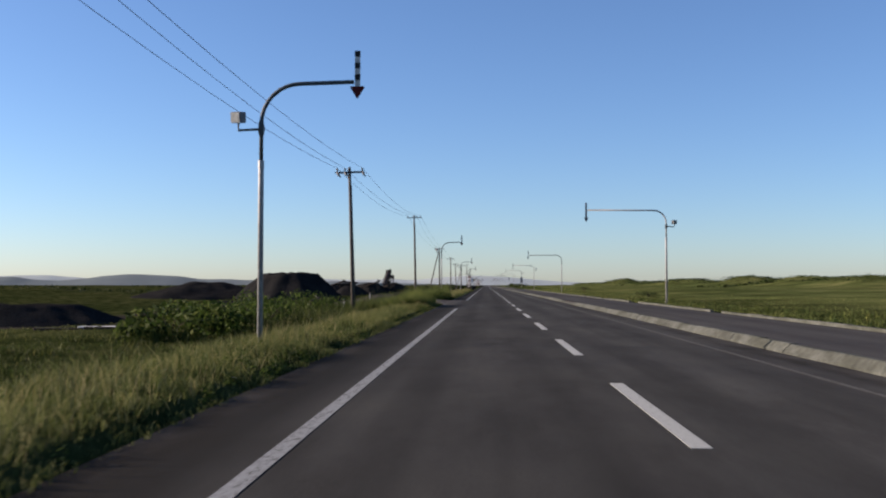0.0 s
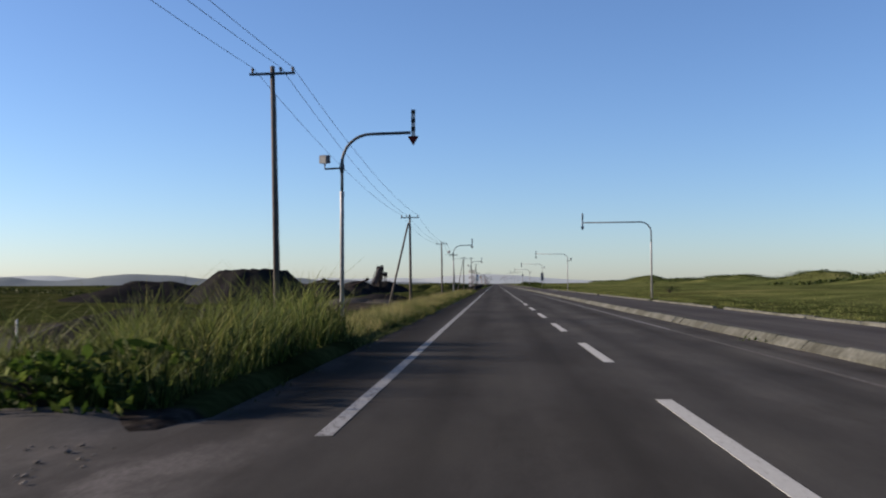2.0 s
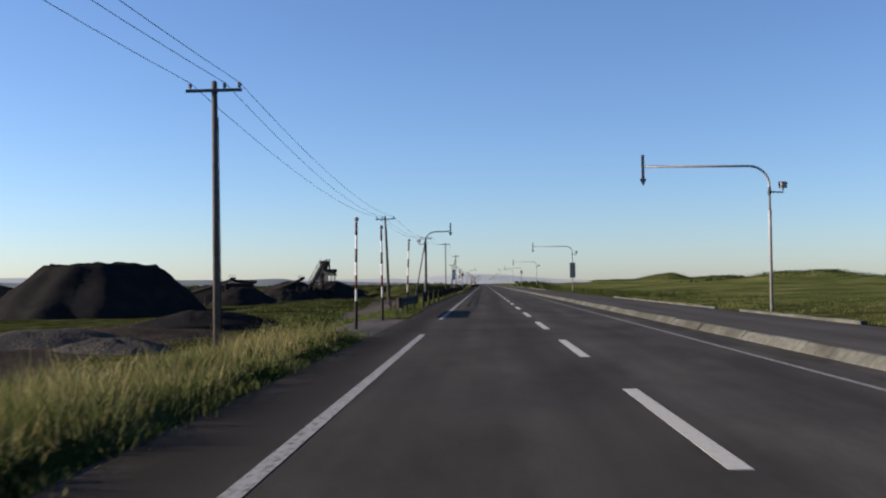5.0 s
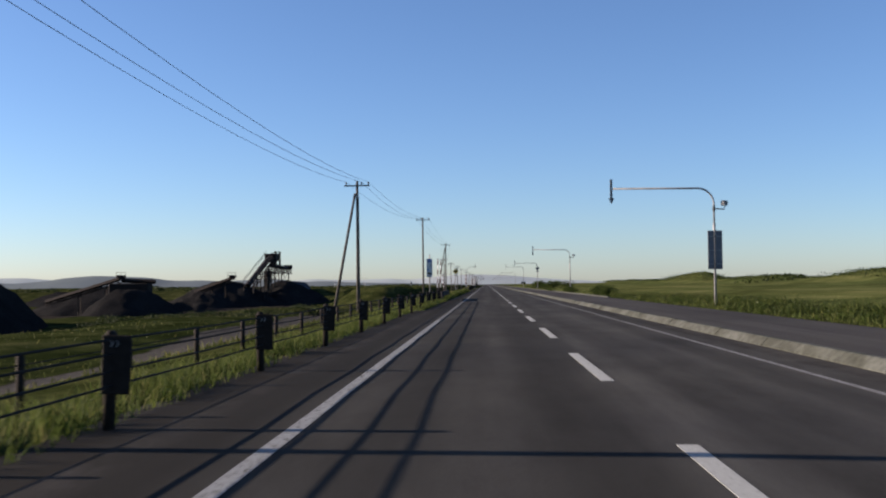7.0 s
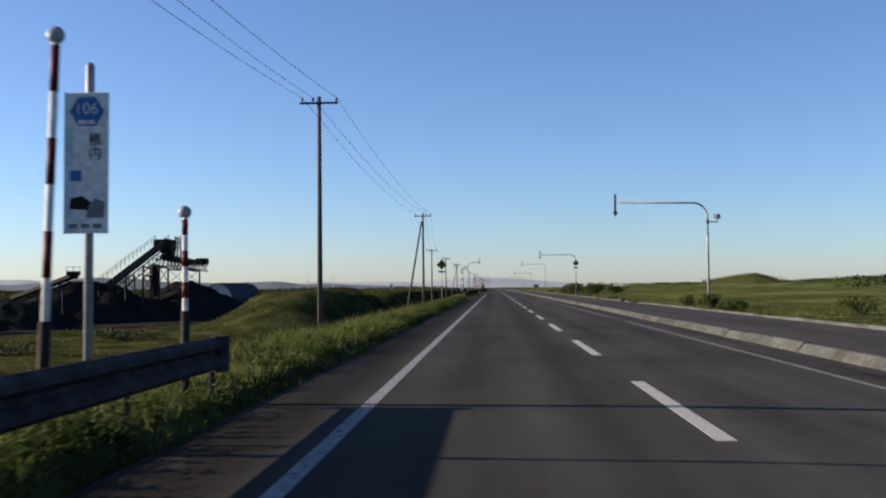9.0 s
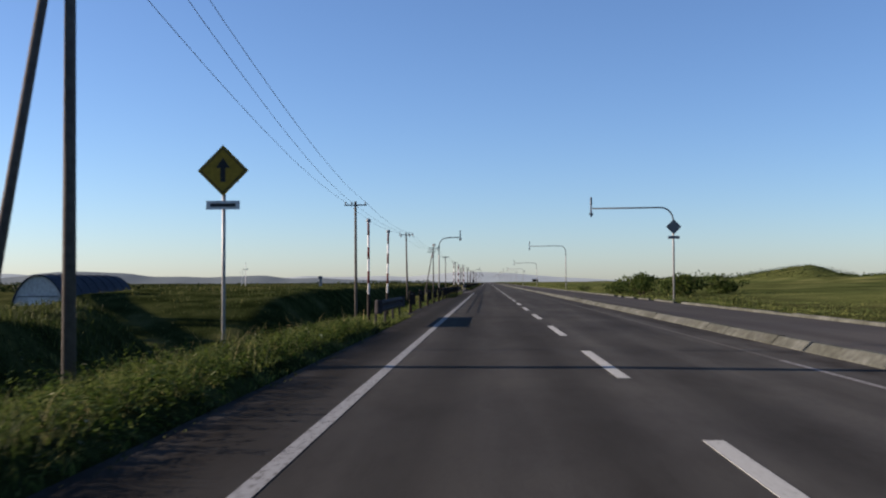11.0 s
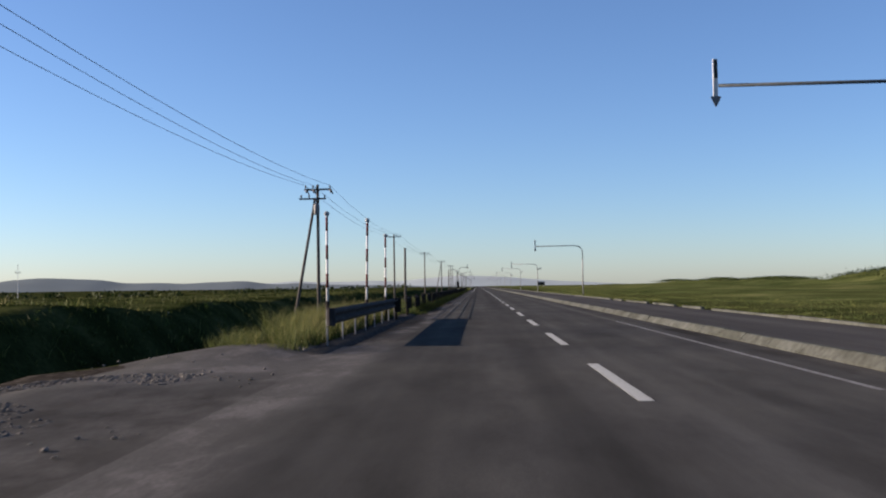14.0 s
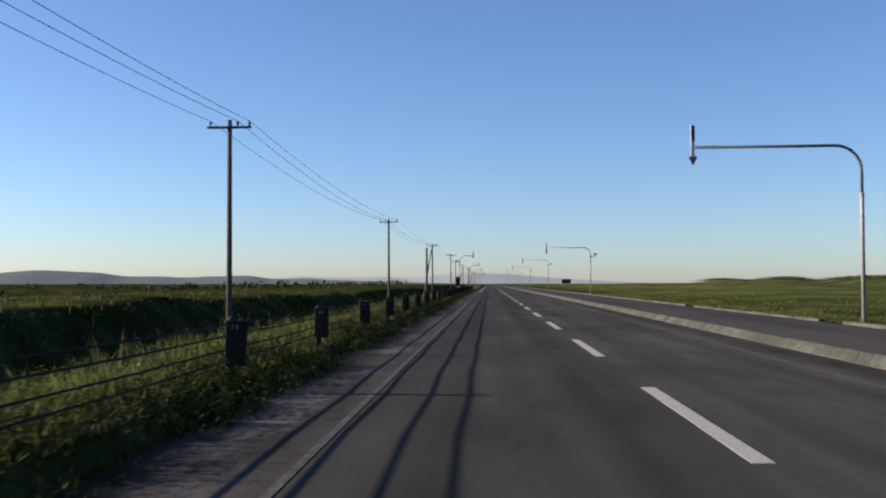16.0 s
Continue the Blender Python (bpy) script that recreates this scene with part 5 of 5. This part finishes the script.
# ---- grasses ----
def blades(name, material, label, regions, seed):
    """One mesh of bent grass blades. Regions: x0, x1, y0, y1, blades per square metre, height, width, and a bare-soil cut."""
    rng = np.random.RandomState(seed)
    allv, alln, tips = [], 0, []
    for x0, x1, y0, y1, dens, high, wide in regions:
        n = int((x1 - x0) * (y1 - y0) * dens)
        x, y = rng.uniform(x0, x1, n), rng.uniform(y0, y1, n)
        clump = lattice(x, y, 0.9, seed + 7)
        keep = (rng.rand(n) < 0.35 + 0.9 * clump) & (bare_soil(x, y) < 0.6)
        x, y, clump = x[keep], y[keep], clump[keep]
        n = len(x)
        z = np.where((x > -5.32) & (x < 0), np.maximum(ground_z(x, y) - 0.03, -0.04), ground_z(x, y) - 0.03)
        edge = np.where(x < 0, ease((-4.3 - x) / 1.3), 1.0) * 0.62 + 0.38
        h = 1.08 * high * (0.45 + 0.75 * rng.rand(n)) * (0.30 + 1.1 * clump ** 1.4) * edge * (0.55 + 0.9 * lattice(x, y, 2.4, seed + 8))
        w = wide * rng.uniform(0.6, 1.3, n)
        a, lean, la = rng.rand(n) * math.tau, h * rng.uniform(0.15, 0.95, n), rng.rand(n) * math.tau
        dx, dy = np.cos(a) * w / 2, np.sin(a) * w / 2
        lx, ly = np.cos(la) * lean, np.sin(la) * lean
        p = np.stack([np.stack([x - dx, y - dy, z], -1), np.stack([x + dx, y + dy, z], -1), np.stack([x + dx * 0.8 + lx * 0.35, y + dy * 0.8 + ly * 0.35, z + h * 0.6], -1),
                      np.stack([x - dx * 0.8 + lx * 0.35, y - dy * 0.8 + ly * 0.35, z + h * 0.6], -1), np.stack([x + lx, y + ly, z + h], -1)], 1)
        allv.append(p.reshape(-1, 3))
        alln += n
        tips.append(np.tile(np.array([0, 0, 0.5, 0.5, 1.0], np.float32), n))
    co = np.concatenate(allv)
    k = np.arange(alln)[:, None] * 5
    loops = np.concatenate([k + np.array([[0, 1, 2, 3]]), k + np.array([[3, 2, 4]])], 1).ravel()
    me = bpy.data.meshes.new(name)
    me.vertices.add(len(co))
    me.vertices.foreach_set("co", co.ravel())
    me.loops.add(len(loops))
    me.loops.foreach_set("vertex_index", loops)
    me.polygons.add(alln * 2)
    me.polygons.foreach_set("loop_start", (np.arange(alln)[:, None] * 7 + np.array([[0, 4]])).ravel())
    me.polygons.foreach_set("loop_total", np.tile([4, 3], alln))
    at = me.attributes.new("tip", "FLOAT", "POINT")
    at.data.foreach_set("value", np.concatenate(tips))
    me.update(calc_edges=True)
    me.materials.append(material)
    return tagged(new(name, me), label, "grass", kind="stuff")


blades("verge_grass", GRASS_DRY, "tall dry yellow-green verge grass beside the road", [
    (-7.8, -4.45, -6, 60.5, 300, 0.25, 0.011), (-7.6, -4.45, 89, 203, 250, 0.35, 0.011), (-7.4, -5.9, 534, 538, 260, 0.36, 0.012), (-7.3, -5.9, 538, 556, 360, 0.64, 0.012), (-5.9, -5.2, 533.5, 556, 260, 0.58, 0.012), (-7.8, -5.2, 481, 507, 220, 0.34, 0.011), (-9, -6.8, 553, 700, 22, 0.4, 0.016), (-8, -4.6, 700, 900, 8, 0.35, 0.06)], 101)
blades("lush_grass", GRASS_LUSH, "fresh green grass clumps at the pavement edge", [
    (-7.6, -4.6, 214.5, 228, 130, 0.25, 0.014), (-7.6, -4.6, 430, 441, 150, 0.25, 0.014), (-6.4, -5.25, 226, 326, 220, 0.30, 0.013), (-5.6, -5.0, 226, 300, 170, 0.34, 0.013), (-5.6, -4.65, 300, 327, 420, 0.40, 0.014), (-10, -6.5, 52.0, 60.5, 330, 0.62, 0.018), (-6.6, -4.9, 52.5, 60.5, 900, 0.66, 0.018), (-10.6, -5.0, 78.5, 91, 150, 0.95, 0.024), (-6.4, -4.7, 326, 372, 120, 0.32, 0.014), (-9.5, -4.55, 326, 431, 170, 0.26, 0.012), (-5.9, -5.05, 438, 480, 90, 0.20, 0.013), (-6.2, -4.95, 480, 505, 120, 0.27, 0.013), (-7.6, -4.6, 503, 517, 150, 0.30, 0.014), (-5.2, -4.4, 497, 508, 70, 0.20, 0.014), (-6.8, -4.9, 553, 700, 90, 0.28, 0.014)], 113)
blades("straw_stalks", STRAW, "pale dead grass stalks standing in the verge", [
    (-7.6, -4.75, -6, 60, 24, 0.42, 0.009), (-7.6, -4.75, 90, 203, 48, 0.50, 0.009), (-9, -4.9, 330, 431, 7, 0.42, 0.009), (-6.4, -5.3, 535, 540, 70, 0.62, 0.010), (-7.4, -5.3, 540, 556, 70, 0.78, 0.010), (-8.5, -5.3, 556, 680, 6, 0.45, 0.010)], 151)
blades("roadside_weeds", GRASS_GREEN, "dense dark green weeds and reeds", [
    (-17, -8.0, 36, 62, 60, 0.85, 0.03), (-24, -8.0, 8, 36, 26, 0.26, 0.022), (-10.6, -5.0, 78.5, 91, 110, 0.85, 0.026), (-20, -10.6, 79.5, 95, 24, 0.25, 0.024), (-14, -7.6, 90, 203, 14, 0.30, 0.028), (-16, -8.6, 338, 431, 30, 0.30, 0.03), (-5.6, -5.2, 440, 505, 22, 0.20, 0.02),
    (-5.5, -5.2, 225, 325, 20, 0.18, 0.02), (-6.2, -4.4, 553, 660, 150, 0.30, 0.020), (-4.7, -4.25, 556, 700, 130, 0.22, 0.018), (-4.6, -4.3, 78, 203, 34, 0.14, 0.018), (-4.6, -4.35, 338, 430, 34, 0.14, 0.018), (-20, -6.3, 440, 514, 14, 0.22, 0.03), (-15, -7.2, 536, 700, 16, 0.40, 0.03), (-6.6, -5.2, 535, 555, 200, 0.46, 0.02), (-26, -11.5, 400, 442, 30, 0.26, 0.03), (-9, -4.8, 340, 431, 45, 0.26, 0.022), (-8.5, -4.8, 95, 203, 22, 0.32, 0.022), (-8.5, -4.8, -4, 50, 18, 0.26, 0.022), (8.4, 12, 24, 75, 16, 0.26, 0.03), (8.1, 13.5, 250, 336, 40, 0.34, 0.03), (8.6, 12, 440, 478, 8, 0.3, 0.03)], 131)
blades("field_grass", GRASS_FIELD, "short green and straw meadow grass", [
    (-45, -7.8, -4, 60, 6, 0.22, 0.04), (-45, -13, 77, 320, 2.0, 0.22, 0.06), (-13, -8.2, 203, 338, 10, 0.2, 0.04), (-45, -12, 330, 440, 2.2, 0.24, 0.06), (-45, -20, 440, 514, 2.2, 0.24, 0.06), (-45, -12, 514, 700, 2.2, 0.24, 0.06)], 161)
blades("dune_grass", GRASS_DUNE, "pale olive dune grass beyond the path", [
    (8.2, 11, -2, 700, 50, 0.13, 0.016), (11, 16, -2, 700, 18, 0.12, 0.02), (16, 22, 10, 700, 6, 0.10, 0.03)], 171)


def leafy_weeds(name, material, label, regions, seed):
    """Upright broad-leaved weeds in patches. Regions: x0, x1, y0, y1, plants per square metre, height, half leaf length."""
    rng = np.random.RandomState(seed)
    verts = []
    for x0, x1, y0, y1, dens, high, leaf in regions:
        n = int((x1 - x0) * (y1 - y0) * dens)
        x, y = rng.uniform(x0, x1, n), rng.uniform(y0, y1, n)
        patch = 0.6 * lattice(x, y, 3.4, seed + 3) + 0.4 * lattice(x, y, 1.1, seed + 4)
        keep = (patch > 0.44) & (bare_soil(x, y) < 0.6)
        x, y, patch = x[keep], y[keep], patch[keep]
        tall = high * (0.45 + 1.1 * (patch - 0.3)) * rng.uniform(0.6, 1.25, len(x))
        z = np.where((x > -5.32) & (x < 0), np.maximum(ground_z(x, y) - 0.02, -0.04), ground_z(x, y) - 0.02)
        m = 15
        u = np.tile((np.arange(m) + 0.5) / m, len(x)) * rng.uniform(0.85, 1.15, len(x) * m)
        turn = np.tile(np.arange(m) * 2.4, len(x)) + rng.uniform(-0.5, 0.5, len(u))
        bx, by, bz, bt = (np.repeat(v, m) for v in (x, y, z, tall))
        size = leaf * rng.uniform(0.6, 1.3, len(u)) * (1.15 - 0.55 * u)
        out = np.stack([np.cos(turn), np.sin(turn), rng.uniform(-0.5, 0.55, len(u))], -1)
        side = np.stack([-np.sin(turn), np.cos(turn), rng.uniform(-0.4, 0.4, len(u))], -1)
        foot = np.stack([bx + rng.normal(0, 0.03, len(u)), by + rng.normal(0, 0.03, len(u)), bz + bt * u], -1)
        s = size[:, None]
        p = np.stack([foot, foot + out * s * 0.9 + side * s * 0.42, foot + out * s * 2 - np.array([0, 0, 0.5]) * s, foot + out * s * 0.9 - side * s * 0.42], 1)
        verts.append(p.reshape(-1, 3))
    co = np.concatenate(verts)
    me = bpy.data.meshes.new(name)
    me.vertices.add(len(co))
    me.vertices.foreach_set("co", co.ravel())
    me.loops.add(len(co))
    me.loops.foreach_set("vertex_index", np.arange(len(co)))
    me.polygons.add(len(co) // 4)
    me.polygons.foreach_set("loop_start", np.arange(len(co) // 4) * 4)
    me.polygons.foreach_set("loop_total", np.full(len(co) // 4, 4))
    me.update(calc_edges=True)
    me.materials.append(material)
    return tagged(new(name, me), label, "weeds", kind="stuff")


leafy_weeds("verge_weeds", WEED_LEAF, "clumps of broad-leaved green weeds along the verge", [
    (-8.2, -4.65, -4, 60, 4, 0.34, 0.05), (-7.8, -4.55, 92, 203, 1.8, 0.34, 0.05), (-8.6, -4.75, 328, 431, 9, 0.40, 0.055), (-5.5, -4.65, 328, 431, 14, 0.34, 0.05), (-5.3, -4.5, -4, 58, 7, 0.28, 0.045), (-5.1, -4.5, 92, 203, 6, 0.26, 0.045), (-6.6, -5.1, 227, 324, 4, 0.24, 0.045), (-5.6, -4.62, 302, 328, 14, 0.32, 0.05), (-7.4, -4.8, 214, 227, 5, 0.4, 0.05),
    (-6.4, -5.0, 431, 505, 6, 0.30, 0.05), (-7.0, -5.2, 552, 700, 5, 0.34, 0.05), (-6.0, -5.2, 534, 554, 22, 0.40, 0.05), (-14, -8.4, 330, 430, 3.0, 0.45, 0.07), (-15, -8, 95, 203, 1.6, 0.5, 0.07), (-17, -8.5, 36, 60, 4, 0.95, 0.08), (-22, -7.5, 6, 36, 1.2, 0.3, 0.06),
    (-16, -7.2, 534, 700, 1.2, 0.5, 0.07), (8.3, 10.5, 24, 76, 1.4, 0.35, 0.06), (8.05, 11, 250, 336, 2.4, 0.44, 0.07), (11, 16, 255, 340, 0.9, 0.5, 0.08), (8.25, 9.6, 366, 470, 0.8, 0.34, 0.05)], 191)


leafy_weeds("edge_weeds", SCRUB, "low dense dark weeds creeping from the fence onto the road edge", [
    (-5.4, -4.25, 566, 640, 36, 0.42, 0.045), (-5.7, -4.6, 559.5, 567, 36, 0.36, 0.045), (-5.3, -4.4, 480, 491, 40, 0.40, 0.05), (-5.4, -4.75, 491, 506, 22, 0.34, 0.05), (-5.5, -5.2, 459, 480, 12, 0.3, 0.05), (-5.4, -4.35, 640, 760, 14, 0.40, 0.055), (-5.1, -4.6, 330, 431, 8, 0.22, 0.04), (-5.0, -4.5, 92, 203, 5, 0.2, 0.04)], 197)


def far_scrub():
    """Rows of dark scrub across the plain."""
    rng = np.random.RandomState(77)
    points, sizes = [], []
    for x0, y0, x1, y1, n, high in ((-70, 120, -260, 330, 60, 2.0), (-60, 560, -230, 640, 60, 1.8), (-55, 690, -250, 800, 60, 1.8), (-40, 800, -300, 1000, 70, 2.2), (-120, 420, -330, 520, 60, 2.2), (-30, 900, -200, 1300, 60, 2.2), (70, 300, 130, 420, 34, 1.2), (90, 60, 130, 260, 34, 1.2), (80, 520, 130, 700, 34, 1.2)):
        u = rng.rand(n)
        cx, cy = x0 + (x1 - x0) * u + rng.normal(0, 5, n), y0 + (y1 - y0) * u + rng.normal(0, 8, n)
        cz, r = ground_z(cx, cy), rng.uniform(1.2, 3.2, n)
        base = np.repeat(np.stack([cx, cy, cz], -1), 34, 0)
        rr = np.repeat(r, 34)
        p = base + unit(rng, len(base)) * np.stack([rr, rr, high * 0.5 * rng.uniform(0.5, 1.1, len(rr))], -1)
        p[:, 2] = np.maximum(base[:, 2], p[:, 2] + high * 0.25)
        points.append(p)
        sizes.append(rng.uniform(0.3, 0.6, len(p)))
    # low dark growth on the dune crests
    px, py = rng.uniform(84, 122, 9000), rng.uniform(-40, 1100, 9000)
    pz = ground_z(px, py)
    base = np.repeat(np.stack([px, py, pz + 0.1], -1)[pz > 2.1][:1500], 30, 0)
    spread = rng.uniform(1.2, 2.8, (len(base), 1)) * np.array([1, 1, 0.0]) + np.array([0, 0, 0.13])
    points.append(base + rng.normal(size=base.shape) * spread)
    sizes.append(rng.uniform(0.12, 0.28, len(base)))
    me = leaf_mesh("far_scrub", np.concatenate(points), np.concatenate(sizes), rng)
    me.materials.append(SCRUB)
    tagged(new("far_scrub", me), "low dark green scrub scattered over the plain", "scrub", kind="stuff")


far_scrub()


# ---- loose stones ----
STONES = ((-14, -4.7, 61, 77, 4200), (-9.6, -5.9, 521.5, 529, 4200), (-9, -4.8, 517, 535, 260), (-5, -3.8, 534, 640, 40))


def stones():
    rng = np.random.RandomState(9)
    one = bmesh.new()
    bmesh.ops.create_icosphere(one, subdivisions=1, radius=1)
    shape = np.array([v.co[:] for v in one.verts])
    tris = [[v.index for v in f.verts] for f in one.faces]
    one.free()
    verts, faces = [], []
    for x0, x1, y0, y1, n in STONES:
        x, y, s = rng.uniform(x0, x1, n), rng.uniform(y0, y1, n), rng.uniform(0.008, 0.03 if y0 < 100 else 0.036, n)
        keep = lattice(x, y, 1.9, 67) > 0.52
        x, y, s, n = x[keep], y[keep], s[keep], int(keep.sum())
        z = np.where(x > -4.55, 0.0, ground_z(x, y) + np.where(bare_soil(x, y) > 0.5, 0.08, 0.0))
        for k in range(n):
            co = shape * rng.uniform(0.8, 1.2, shape.shape) * np.array([s[k], s[k] * rng.uniform(0.7, 1.3), s[k] * 0.6]) + np.array([x[k], y[k], z[k] + s[k] * 0.3])
            faces += [[a + len(verts) for a in f] for f in tris]
            verts += co.tolist()
    me = bpy.data.meshes.new("loose_stones")
    me.from_pydata(verts, [], faces)
    me.materials.append(GRAVEL)
    tagged(new("loose_stones", me), "scattered loose grey stones on the gravel", "stones", kind="stuff")


stones()
